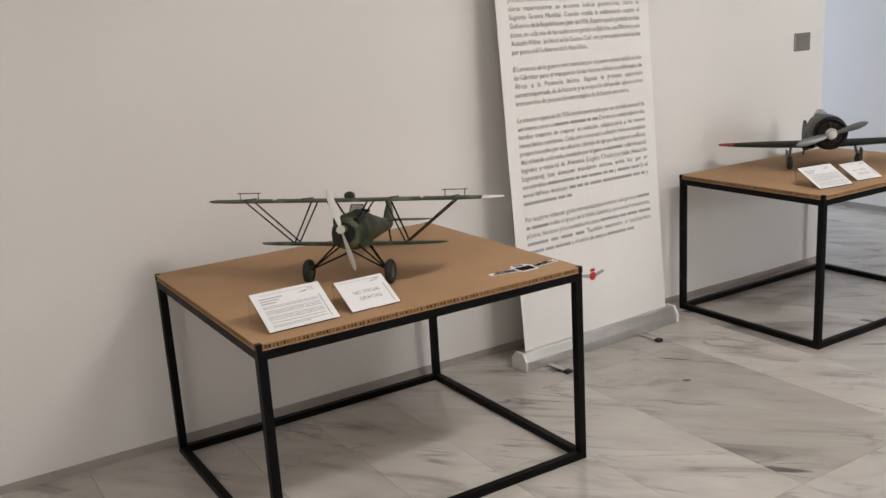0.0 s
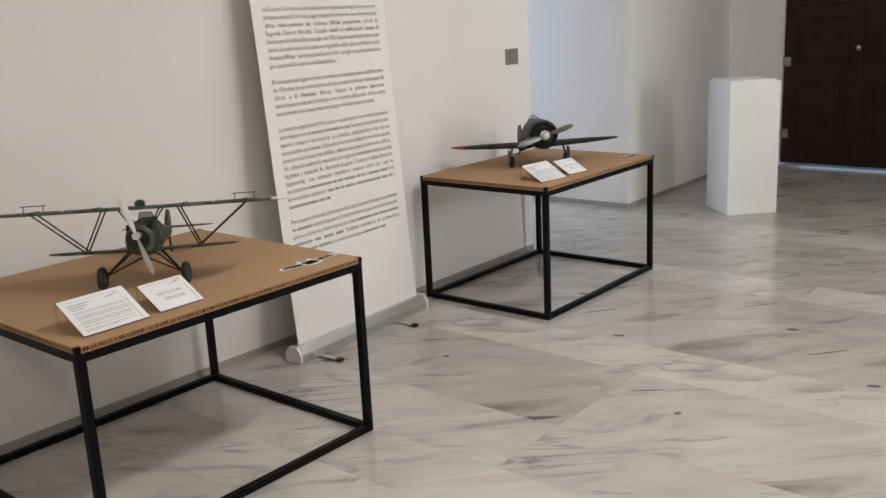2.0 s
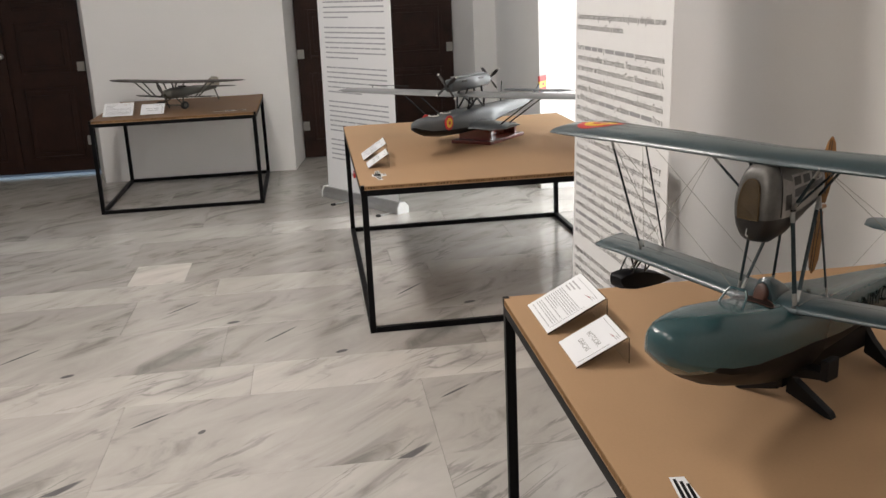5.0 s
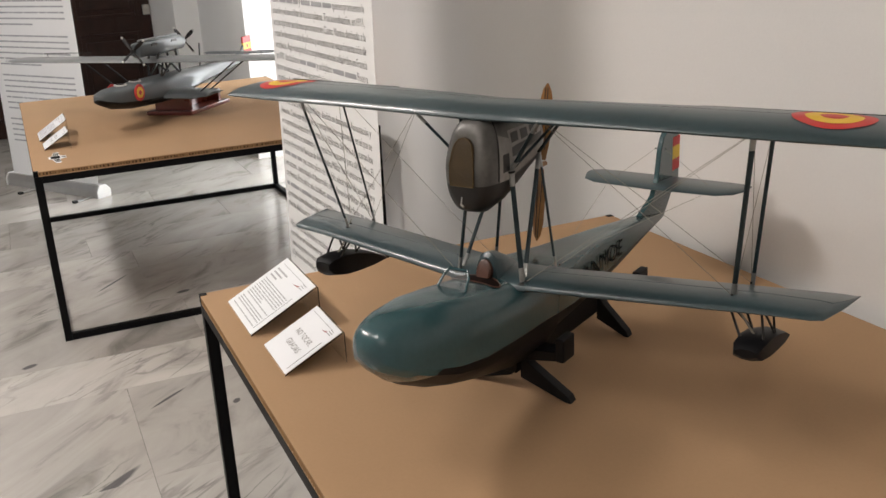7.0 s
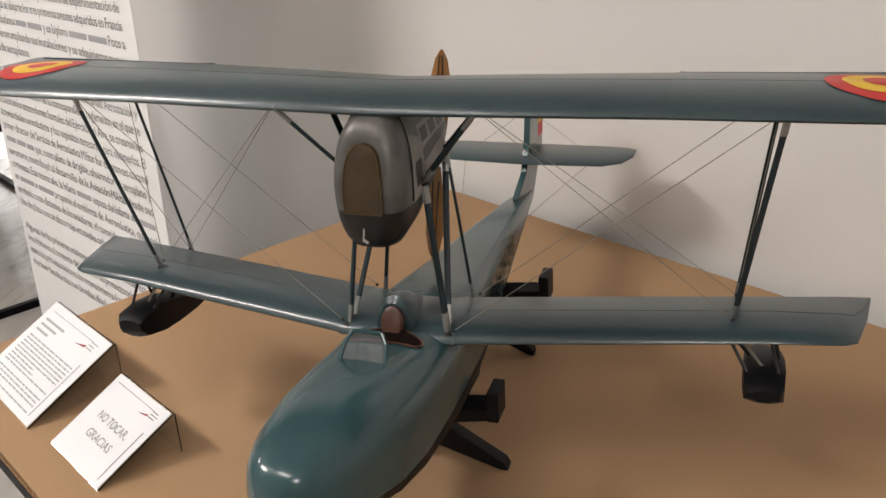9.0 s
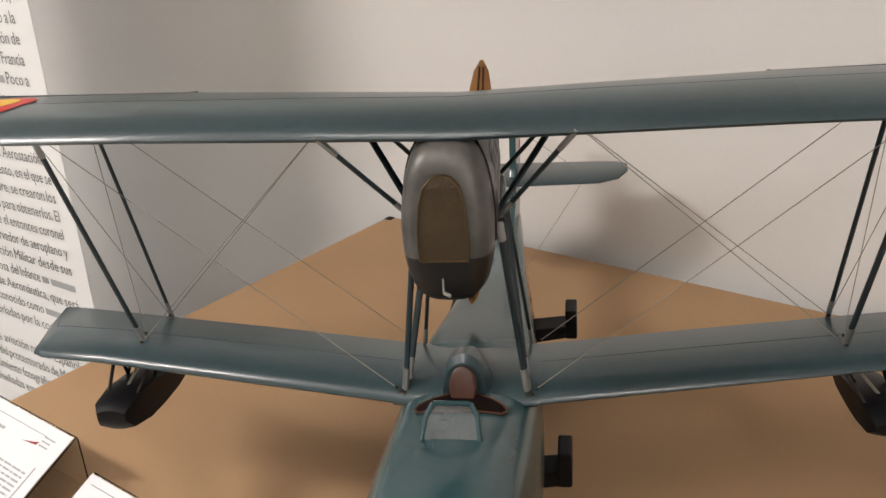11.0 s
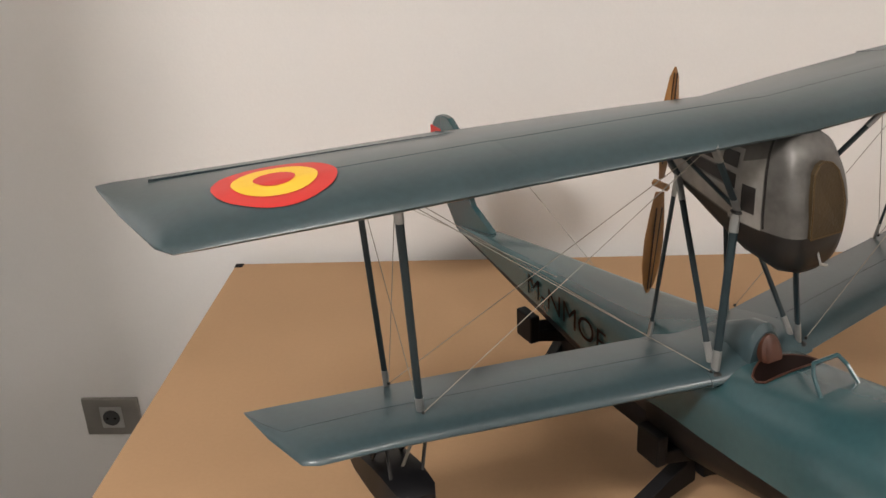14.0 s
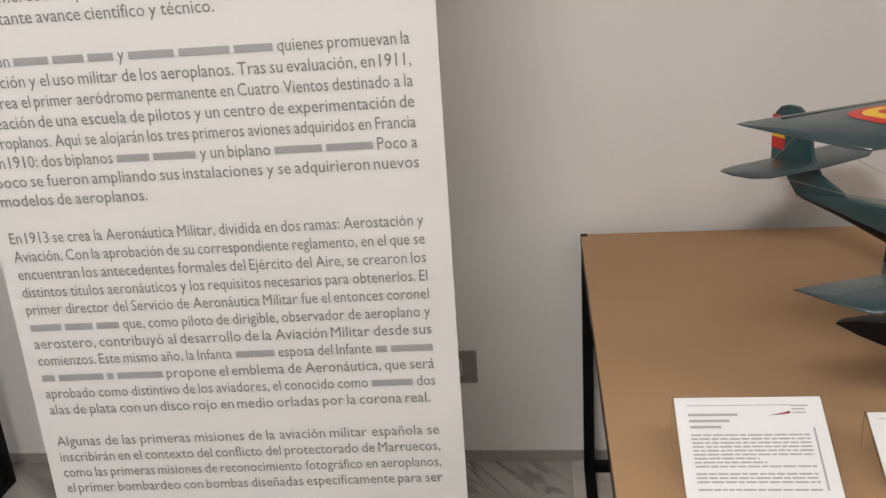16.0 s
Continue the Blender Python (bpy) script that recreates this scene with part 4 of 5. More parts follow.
# ---- label cards ----
def card(x, y, rz, w, d, rise, big, table_z=0.75):
    """A printed card on a clear folded stand; reads towards local -y."""
    c = thing("label_card", pose(x, y, table_z, 0, 0, rz), "white printed label card on clear acrylic stand", "label card", "label cards")
    up = Vector((0, d, rise)).normalized()
    nrm = Vector((0, -rise, d)).normalized()
    ln = math.hypot(d, rise)

    def at(u, v, out=0.0):
        p = up * v + nrm * out
        return (u, p.y, p.z + 0.002)

    def slab(u0, u1, v0, v1, o0, o1):
        bm = bmesh.new()
        vs = [bm.verts.new(at(u, v, o)) for o in (o0, o1) for u, v in ((u0, v0), (u1, v0), (u1, v1), (u0, v1))]
        for f in ((3, 2, 1, 0), (4, 5, 6, 7), (0, 1, 5, 4), (1, 2, 6, 5), (2, 3, 7, 6), (3, 0, 4, 7)):
            bm.faces.new([vs[i] for i in f])
        return bm
    h = w / 2
    front = part("holder", slab(-h, h, 0, ln, 0, 0.002), CLEAR, c, "clear acrylic stand")
    front.visible_shadow = False
    back = part("back_leg", box(-h, h, d + 0.001, d + 0.003, 0, rise + 0.002), CLEAR, c)
    back.visible_shadow = False
    part("paper", slab(-h + 0.002, h - 0.002, 0.002, ln - 0.001, 0.0024, 0.0032), PAPER, c, "white printed paper")
    rng = random.Random(int(x * 1000) + int(w * 999))

    def place(u, v):
        return at(u, v, 0.0037)
    m = w * 0.09
    bars = [(-h + m, h - m * 2.2, ln * 0.905, ln * 0.912)]
    bars += [(h - m * 2.4, h - m * (1.0 + 0.5 * rng.random()), ln * (0.93 - 0.035 * k), ln * (0.942 - 0.035 * k)) for k in range(1, 4)]
    bars += [(h - m * 1.15, h - m * 1.0, ln * 0.08, ln * 0.68)]
    if big:
        for k in range(3):
            bars.append((-h + m, -h + w * (0.42 - 0.06 * k), ln * (0.80 - 0.062 * k), ln * (0.825 - 0.062 * k)))
        v = 0.60
        while v > 0.06:
            end = h - m * 1.5 if rng.random() < 0.8 else h - w * rng.uniform(0.3, 0.6)
            u = -h + m
            while u < end:
                wd = rng.uniform(0.006, 0.022)
                bars.append((u, min(u + wd, end), ln * v, ln * (v + 0.016)))
                u += wd + 0.0025
            v -= 0.038 if rng.random() < 0.85 else 0.07
        text_part("print", [], INK_PALE, c, place, "grey printed lines", bars)
    else:
        lines = [("NO TOCAR,", -w * 0.27, ln * 0.50, w * 0.115, w * 0.54), ("GRACIAS", -w * 0.21, ln * 0.30, w * 0.115, w * 0.44)]
        text_part("print", lines, INK, c, place, "grey printed words", bars)
    pl2 = [place(u, v) for u, v in ((h - m * 4.2, ln * 0.80), (h - m * 2.6, ln * 0.82), (h - m * 2.5, ln * 0.85), (h - m * 2.9, ln * 0.835))]
    em = bmesh.new()
    em.faces.new([em.verts.new(p) for p in pl2])
    part("emblem", em, mat("dark_red_print", (0.25, 0.02, 0.03), 0.5, bump=0), c)
    return c


card(1.840, -0.696, 180, 0.238, 0.162, 0.085, True)
card(1.570, -0.708, 180, 0.172, 0.130, 0.066, False)
card(1.030, 2.712, 0, 0.240, 0.155, 0.085, True)
card(1.285, 2.722, 0, 0.180, 0.130, 0.070, False)
card(3.865, 2.885, -8, 0.215, 0.15, 0.08, True)
card(4.125, 2.885, -8, 0.165, 0.125, 0.065, False)
card(7.28, 1.44, 270, 0.24, 0.15, 0.09, True)
card(7.28, 1.17, 270, 0.19, 0.13, 0.07, False)
card(4.63, -0.375, 180, 0.22, 0.13, 0.085, True)
card(4.36, -0.385, 180, 0.17, 0.11, 0.07, False)


# ---- flat emblem stickers on the tabletops ----
def sticker(x, y, rz, w):
    s = thing("emblem_sticker", pose(x, y, 0.7502, 0, 0, rz), "winged emblem sticker in white and dark grey", "sticker", "emblem stickers")

    def flat(name, pts, m, z, label=""):
        part(name, prism([(u * w, v * w) for u, v in pts], z, z + 0.0006), m, s, label)
    flat("backing", [(-0.5, -0.02), (-0.15, -0.06), (-0.11, -0.12), (0.11, -0.12), (0.15, -0.06), (0.5, -0.02), (0.49, 0.075), (0.15, 0.075), (0.09, 0.18), (-0.09, 0.18), (-0.15, 0.075), (-0.49, 0.075)], PAPER, 0.0, "white outline")
    for k in range(3):
        f = k * 0.034
        for d in (-1, 1):
            flat("feather", [(d * (0.47 - f), -0.008 + f * 0.9), (d * 0.14, -0.045 + f), (d * 0.14, -0.020 + f), (d * (0.47 - f), 0.012 + f * 0.9)], INK_BLACK, 0.0007)
    flat("shield", [(-0.10, -0.085), (0.10, -0.085), (0.11, 0.07), (-0.11, 0.07)], INK_BLACK, 0.0007)
    flat("crown", [(-0.06, 0.10), (0.06, 0.10), (0.07, 0.17), (-0.07, 0.17)], INK, 0.0007)


sticker(1.92, 2.772, 0, 0.30)
sticker(4.78, 2.90, 0, 0.22)
sticker(4.09, -0.42, 180, 0.24)
sticker(0.80, -0.74, 180, 0.30)
sticker(7.25, 0.55, 270, 0.26)


# ---- the other model aircraft ----
def camo():
    m, t, p = nodes_of("mottled_green_camouflage")
    co = t.nodes.new("ShaderNodeTexCoord")
    n = t.nodes.new("ShaderNodeTexNoise")
    n.inputs["Scale"].default_value, n.inputs["Detail"].default_value = 14, 3
    t.links.new(co.outputs["Object"], n.inputs[0])
    r = t.nodes.new("ShaderNodeValToRGB")
    e = r.color_ramp.elements
    e[0].position, e[0].color = 0.42, (0.018, 0.026, 0.014, 1)
    e[1].position, e[1].color = 0.62, (0.10, 0.115, 0.06, 1)
    k = e.new(0.52)
    k.color = (0.035, 0.055, 0.028, 1)
    t.links.new(n.outputs[0], r.inputs[0])
    t.links.new(r.outputs[0], p.inputs["Base Color"])
    p.inputs["Roughness"].default_value = 0.55
    return m


CAMO = camo()
DARK_GREEN = mat("dark_green_paint", (0.013, 0.016, 0.011), 0.5, vary=0.25, scale=9, bump=0.02, spec=0.16)
OLIVE = craft_paint("olive_drab_paint", (0.045, 0.045, 0.03), 0.5, coat=0.1)
GREYISH = craft_paint("weathered_grey_paint", (0.085, 0.083, 0.070), 0.45, coat=0.1)
BROWN_WING = craft_paint("brown_grey_wing_paint", (0.036, 0.030, 0.025), 0.5, coat=0.1)
SILVER = craft_paint("pale_silver_dope", (0.21, 0.215, 0.215), 0.38, vary=0.06, coat=0.1)
BOAT_GREY = craft_paint("blue_grey_paint", (0.070, 0.080, 0.086), 0.4, vary=0.08)
MAHOGANY = mat("red_brown_varnished_wood", (0.16, 0.03, 0.018), 0.3, vary=0.25, scale=20, bump=0.04, coat=0.5)
STEEL_PROP = mat("grey_metal_blade", (0.20, 0.21, 0.21), 0.35, metal=0.5, vary=0.1, bump=0.02)
OFFWHITE = mat("off_white_paint", (0.62, 0.61, 0.57), 0.4, vary=0.05, bump=0.02)


def tube_body(name, stations, material, parent, label="", n=16, boxy=0.8):
    """A fuselage along y. stations: y, half width, half height, centre z."""
    return part(name, loft([[(w * math.copysign(abs(math.cos(a)) ** boxy, math.cos(a)), y, z + h * math.copysign(abs(math.sin(a)) ** boxy, math.sin(a))) for a in np.linspace(0, 2 * math.pi, n, endpoint=False)] for y, w, h, z in stations]), material, parent, label, smooth=True)


def wheel(c, r, w, parent, material):
    t = bmesh.new()
    rings = []
    for k in range(20):
        a = 2 * math.pi * k / 20
        rings.append([(c[0] + w / 2 * math.cos(b), c[1] + (r - w / 2 + w / 2 * math.sin(b)) * math.cos(a), c[2] + (r - w / 2 + w / 2 * math.sin(b)) * math.sin(a)) for b in np.linspace(0, 2 * math.pi, 8, endpoint=False)])
    rings.append(rings[0])
    tyre = part("wheel", loft(rings, t, cap=False), RUBBER, parent, "small black tyre", smooth=True)
    disc(c, r - w * 0.55, w * 0.7, material, tyre, "wheel_disc", axis="x", seg=20)
    return tyre


def biplane():
    o = thing("model_biplane", pose(1.368, 3.058, 0.754, 0, 0, 136) @ pose(0, 0, 0, 8.5) @ Matrix.Diagonal((1, 1, 0.94, 1)), "green camouflaged model biplane on thin wheels", "model aircraft")
    tube_body("fuselage", [(0.075, 0.032, 0.036, 0.180), (0.06, 0.052, 0.054, 0.183), (0.0, 0.061, 0.070, 0.188), (-0.10, 0.060, 0.072, 0.192), (-0.2, 0.042, 0.055, 0.188), (-0.35, 0.027, 0.038, 0.180), (-0.52, 0.010, 0.022, 0.176)], CAMO, o, "camouflaged fuselage")
    disc((0, 0.072, 0.188), 0.040, 0.016, NAC_DARK, o, "engine_front", "dark engine front", axis="y", seg=20)
    for a in (35, 145):
        x, z = 0.045 * math.cos(radians(a)), 0.205 + 0.045 * math.sin(radians(a))
        part("cylinder_bank", box(x - 0.010, x + 0.010, -0.05, 0.055, z - 0.014, z + 0.014), DARK_GREEN, o, bevel=0.003)
    rod_part("shaft", (0, 0.05, 0.205), (0, 0.105, 0.205), 0.016, CAMO, o)
    blade_prop("propeller", (0, 0.108, 0.205), 0.160, 0.026, 2, OFFWHITE, o, -163, "pale grey two-blade propeller")
    uw = [(0.0, 0.055, -0.100, 0.304, 0.012), (0.42, 0.055, -0.105, 0.306, 0.012), (0.50, 0.035, -0.095, 0.307, 0.009), (0.545, -0.02, -0.07, 0.308, 0.004)]
    top = wing("upper_wing", mirror(uw), CAMO, o, "green camouflaged upper wing with white tips")
    for s in (-1, 1):
        wing("wing_tip", [(s * a[0], a[1] + 0.001, a[2] - 0.001, a[3] + 0.0004, a[4] + 0.001) for a in ((0.48, 0.041, -0.098, 0.3065, 0.0095), (0.505, 0.034, -0.094, 0.307, 0.0088), (0.547, -0.02, -0.07, 0.308, 0.004))], OFFWHITE if s < 0 else CAMO, top)
        for k, x in enumerate((0.16, 0.27, 0.38)):
            part("rib_tape", box(s * x - 0.004, s * x + 0.004, -0.06, 0.04, 0.3125, 0.3185), OFFWHITE if k % 2 else DARK_GREEN, top, bevel=0.001)
        lw = [(0.03, 0.045, -0.065, 0.140, 0.011), (0.26, 0.040, -0.065, 0.143, 0.010), (0.325, 0.018, -0.055, 0.144, 0.007), (0.345, -0.015, -0.04, 0.145, 0.003)]
        wing("lower_wing", [(s * a[0], *a[1:]) for a in lw], CAMO, o, "dark green lower wing")
        for a, b in (((0.205, 0.02, 0.148), (0.385, 0.02, 0.306)), ((0.205, -0.035, 0.148), (0.385, -0.05, 0.306)), ((0.205, 0.02, 0.148), (0.135, 0.02, 0.306)), ((0.205, -0.035, 0.148), (0.135, -0.05, 0.306)),
                     ((0.035, 0.02, 0.24), (0.075, 0.03, 0.306)), ((0.035, -0.05, 0.245), (0.075, -0.06, 0.306))):
            rod_part("strut", (s * a[0], *a[1:]), (s * b[0], *b[1:]), 0.0048, DARK_GREEN, o, flat=0.6, seg=6)
        for a, b in (((0.14, 0.035, 0.048), (0.035, 0.05, 0.150)), ((0.14, 0.035, 0.048), (0.035, -0.07, 0.150)), ((0.14, 0.035, 0.048), (0.0, 0.0, 0.115))):
            rod_part("undercarriage_leg", (s * a[0], *a[1:]), (s * b[0], *b[1:]), 0.0055, DARK_GREEN, o, flat=0.6, seg=6)
        wheel((s * 0.150, 0.035, 0.042), 0.047, 0.026, o, CAMO)
        # small aileron horn frame over the wing
        for x in (0.345, 0.415):
            rod_part("horn", (s * x, 0.0, 0.312), (s * x, 0.0, 0.340), 0.0016, DARK_GREEN, o, seg=5)
        rod_part("horn_bar", (s * 0.335, 0.0, 0.340), (s * 0.425, 0.0, 0.340), 0.0018, DARK_GREEN, o, seg=5)
    disc((0, 0.0, 0.322), 0.018, 0.02, CAMO, o, "header_tank", axis="y", seg=14)
    ws = part("windscreen", prism([(-0.03, 0.258), (0.03, 0.258), (0.022, 0.285), (-0.022, 0.285)], -0.085, -0.083, axis="y"), PANE, o)
    for a, b in (((-0.03, -0.084, 0.258), (-0.022, -0.084, 0.285)), ((-0.022, -0.084, 0.285), (0.022, -0.084, 0.285)), ((0.022, -0.084, 0.285), (0.03, -0.084, 0.258))):
        rod_part("windscreen_frame", a, b, 0.0018, DARK_GREEN, o, seg=5)
    # dark disc on the closed fuselage, painted as the cockpit's shade
    disc((0, -0.14, 0.258), 0.03, 0.01, HOLLOW_SHADE, o, "cockpit_shade_disc")
    part("fin", prism([(-0.42, 0.19), (-0.47, 0.25), (-0.50, 0.275), (-0.545, 0.27), (-0.565, 0.23), (-0.56, 0.165), (-0.50, 0.165)], -0.004, 0.004, axis="x"), CAMO, o, bevel=0.0015)
    wing("tailplane", mirror([(0.0, -0.42, -0.55, 0.196, 0.008), (0.14, -0.45, -0.55, 0.196, 0.006), (0.185, -0.49, -0.535, 0.196, 0.003)]), CAMO, o, "camouflaged tailplane")
    rod_part("tail_skid", (0, -0.50, 0.165), (0, -0.54, 0.078), 0.004, DARK_GREEN, o)
    return o


biplane()


def monoplane():
    rz = math.degrees(math.atan2(0.66, -0.75))
    o = thing("model_monoplane", pose(4.25, 3.24, 0.75, 0, 0, rz) @ Matrix.Diagonal((1.07, 1.07, 1.06, 1)), "dark green radial-engined model monoplane with red wing tip", "model aircraft")
    tube_body("fuselage", [(0.02, 0.075, 0.075, 0.190), (-0.05, 0.074, 0.078, 0.190), (-0.15, 0.062, 0.072, 0.165), (-0.27, 0.043, 0.052, 0.115), (-0.42, 0.018, 0.030, 0.058), (-0.48, 0.006, 0.015, 0.040)], DARK_GREEN, o, "dark green fuselage")
    cw = [[(r * math.cos(a), y, 0.192 + r * math.sin(a)) for a in np.linspace(0, 2 * math.pi, 32, endpoint=False)] for y, r in ((0.055, 0.060), (0.118, 0.058), (0.126, 0.066), (0.116, 0.080), (0.08, 0.084), (0.02, 0.082), (-0.035, 0.079))]
    part("cowling", loft(cw), mat("black_cowling_paint", (0.006, 0.006, 0.007), 0.4, vary=0.2, bump=0.02, coat=0.0, spec=0.25), o, "round black engine cowling", smooth=True)
    disc((0, 0.112, 0.192), 0.056, 0.01, NAC_DARK, o, "engine_face", axis="y", seg=24)
    for k in range(9):
        a = 2 * math.pi * k / 9
        rod_part("cylinder", (0.022 * math.cos(a), 0.118, 0.192 + 0.022 * math.sin(a)), (0.05 * math.cos(a), 0.118, 0.192 + 0.05 * math.sin(a)), 0.008, NAC_DARK, o, seg=6)
    blade_prop("propeller", (0, 0.145, 0.192), 0.168, 0.040, 2, STEEL_PROP, o, 107, "grey two-blade metal propeller")
    sp = loft([[(r * math.cos(a), y, 0.192 + r * math.sin(a)) for a in np.linspace(0, 2 * math.pi, 18, endpoint=False)] for y, r in ((0.125, 0.026), (0.145, 0.027), (0.162, 0.021), (0.172, 0.008))])
    part("spinner", sp, OFFWHITE, o, "white spinner", smooth=True)
    wg = [(0.05, 0.02, -0.19, 0.112, 0.026), (0.30, -0.005, -0.165, 0.118, 0.020), (0.43, -0.03, -0.13, 0.122, 0.013), (0.49, -0.06, -0.10, 0.125, 0.006)]
    for s in (-1, 1):
        w = wing("wing", [(s * a[0], *a[1:]) for a in wg], DARK_GREEN, o, "dark green low wing")
        if s > 0:
            wing("red_tip", [(s * a[0], a[1] + 0.0006, a[2] - 0.0006, a[3] + 0.0003, a[4] + 0.0012) for a in ((0.425, -0.029, -0.131, 0.1218, 0.0135), (0.43, -0.03, -0.13, 0.122, 0.013), (0.492, -0.06, -0.10, 0.125, 0.006))], mat("dark_red_paint", (0.22, 0.02, 0.015), 0.5, bump=0.02), w, "red wing tip")
        rod_part("undercarriage_leg", (s * 0.150, -0.03, 0.108), (s * 0.165, -0.005, 0.04), 0.007, GREYISH, o)
        part("leg_door", box(s * 0.172, s * 0.176, -0.03, 0.02, 0.040, 0.100), GREYISH, o, bevel=0.001)
        wheel((s * 0.160, 0.0, 0.036), 0.036, 0.022, o, GREYISH)
    cano = [[(0.034 * k * math.cos(a), y, 0.245 + h * math.sin(a)) for a in np.linspace(0, math.pi, 9)] for y, k, h in ((-0.06, 0.9, 0.005), (-0.085, 0.95, 0.038), (-0.12, 0.9, 0.040))]
    part("canopy", loft(cano), PANE, o, "small clear windscreen")
    part("headrest", rod((0, -0.14, 0.235), (0, -0.33, 0.120), 0.028, 0.012, seg=12), DARK_GREEN, o, smooth=True)
    part("fin", prism([(-0.36, 0.095), (-0.42, 0.165), (-0.45, 0.190), (-0.48, 0.182), (-0.505, 0.125), (-0.50, 0.045), (-0.44, 0.050)], -0.005, 0.005, axis="x"), BROWN_WING, o, "brown tail fin", bevel=0.002)
    wing("tailplane", mirror([(0.0, -0.38, -0.49, 0.060, 0.008), (0.13, -0.405, -0.485, 0.061, 0.006), (0.165, -0.44, -0.47, 0.061, 0.003)]), DARK_GREEN, o)
    rod_part("tail_skid", (0, -0.45, 0.045), (0, -0.47, 0.002), 0.005, GREYISH, o)
    return o


monoplane()


def parasol():
    rz = math.degrees(math.atan2(0.85, 0.52))
    o = thing("model_sesquiplane", pose(7.64, 1.03, 0.75, 0, 0, rz) @ Matrix.Diagonal((1.15, 1.15, 0.84, 1)), "weathered grey model aeroplane with large brown upper wing", "model aircraft")
    tube_body("fuselage", [(0.10, 0.020, 0.022, 0.150), (0.08, 0.042, 0.045, 0.152), (0.0, 0.050, 0.055, 0.155), (-0.12, 0.046, 0.052, 0.155), (-0.3, 0.030, 0.036, 0.148), (-0.50, 0.010, 0.016, 0.140)], GREYISH, o, "weathered grey fuselage")
    rod_part("spinner", (0, 0.09, 0.15), (0, 0.125, 0.15), 0.016, OLIVE, o)
    blade_prop("propeller", (0, 0.118, 0.150), 0.135, 0.026, 2, BROWN_WING, o, 20, "dark two-blade propeller")
    wing("upper_wing", mirror([(0.0, 0.07, -0.12, 0.262, 0.020), (0.42, 0.065, -0.115, 0.272, 0.018), (0.54, 0.04, -0.10, 0.276, 0.012), (0.60, -0.01, -0.06, 0.278, 0.004)]), BROWN_WING, o, "large brown-grey upper wing")
    for s in (-1, 1):
        wing("lower_wing", [(s * a[0], *a[1:]) for a in ((0.04, 0.035, -0.06, 0.112, 0.012), (0.30, 0.025, -0.055, 0.122, 0.009), (0.36, -0.005, -0.035, 0.125, 0.003))], BROWN_WING, o, "short brown-grey lower wing")
        for a, b in (((0.20, 0.01, 0.122), (0.33, 0.03, 0.268)), ((0.20, -0.03, 0.122), (0.33, -0.05, 0.268)), ((0.04, 0.03, 0.20), (0.06, 0.03, 0.262)), ((0.04, -0.05, 0.20), (0.06, -0.06, 0.262)), ((0.04, 0.03, 0.115), (0.10, 0.03, 0.04)), ((0.04, -0.05, 0.115), (0.10, 0.03, 0.04))):
            rod_part("strut", (s * a[0], *a[1:]), (s * b[0], *b[1:]), 0.006, GREYISH, o, seg=6)
        wheel((s * 0.112, 0.03, 0.040), 0.040, 0.024, o, GREYISH)
    rod_part("axle", (-0.11, 0.03, 0.04), (0.11, 0.03, 0.04), 0.006, OLIVE, o)
    # the cockpit is a dark disc; its shade is only colour
    disc((0, -0.10, 0.206), 0.03, 0.012, HOLLOW_SHADE, o, "cockpit_shade_disc")
    part("fin", prism([(-0.38, 0.16), (-0.43, 0.235), (-0.47, 0.255), (-0.53, 0.245), (-0.555, 0.19), (-0.54, 0.135), (-0.48, 0.14)], -0.005, 0.005, axis="x"), mat("pale_beige_fin", (0.30, 0.27, 0.22), 0.5, vary=0.2, bump=0.02), o, "pale tail fin with dark mark", bevel=0.002)
    disc((0, -0.47, 0.20), 0.02, 0.012, BROWN_WING, o, "fin_mark", axis="x", seg=16)
    wing("tailplane", mirror([(0.0, -0.40, -0.52, 0.155, 0.008), (0.16, -0.43, -0.52, 0.156, 0.006), (0.20, -0.46, -0.50, 0.156, 0.003)]), BROWN_WING, o)
    rod_part("tail_skid", (0, -0.48, 0.138), (0, -0.53, 0.002), 0.005, GREYISH, o)
    return o


parasol()


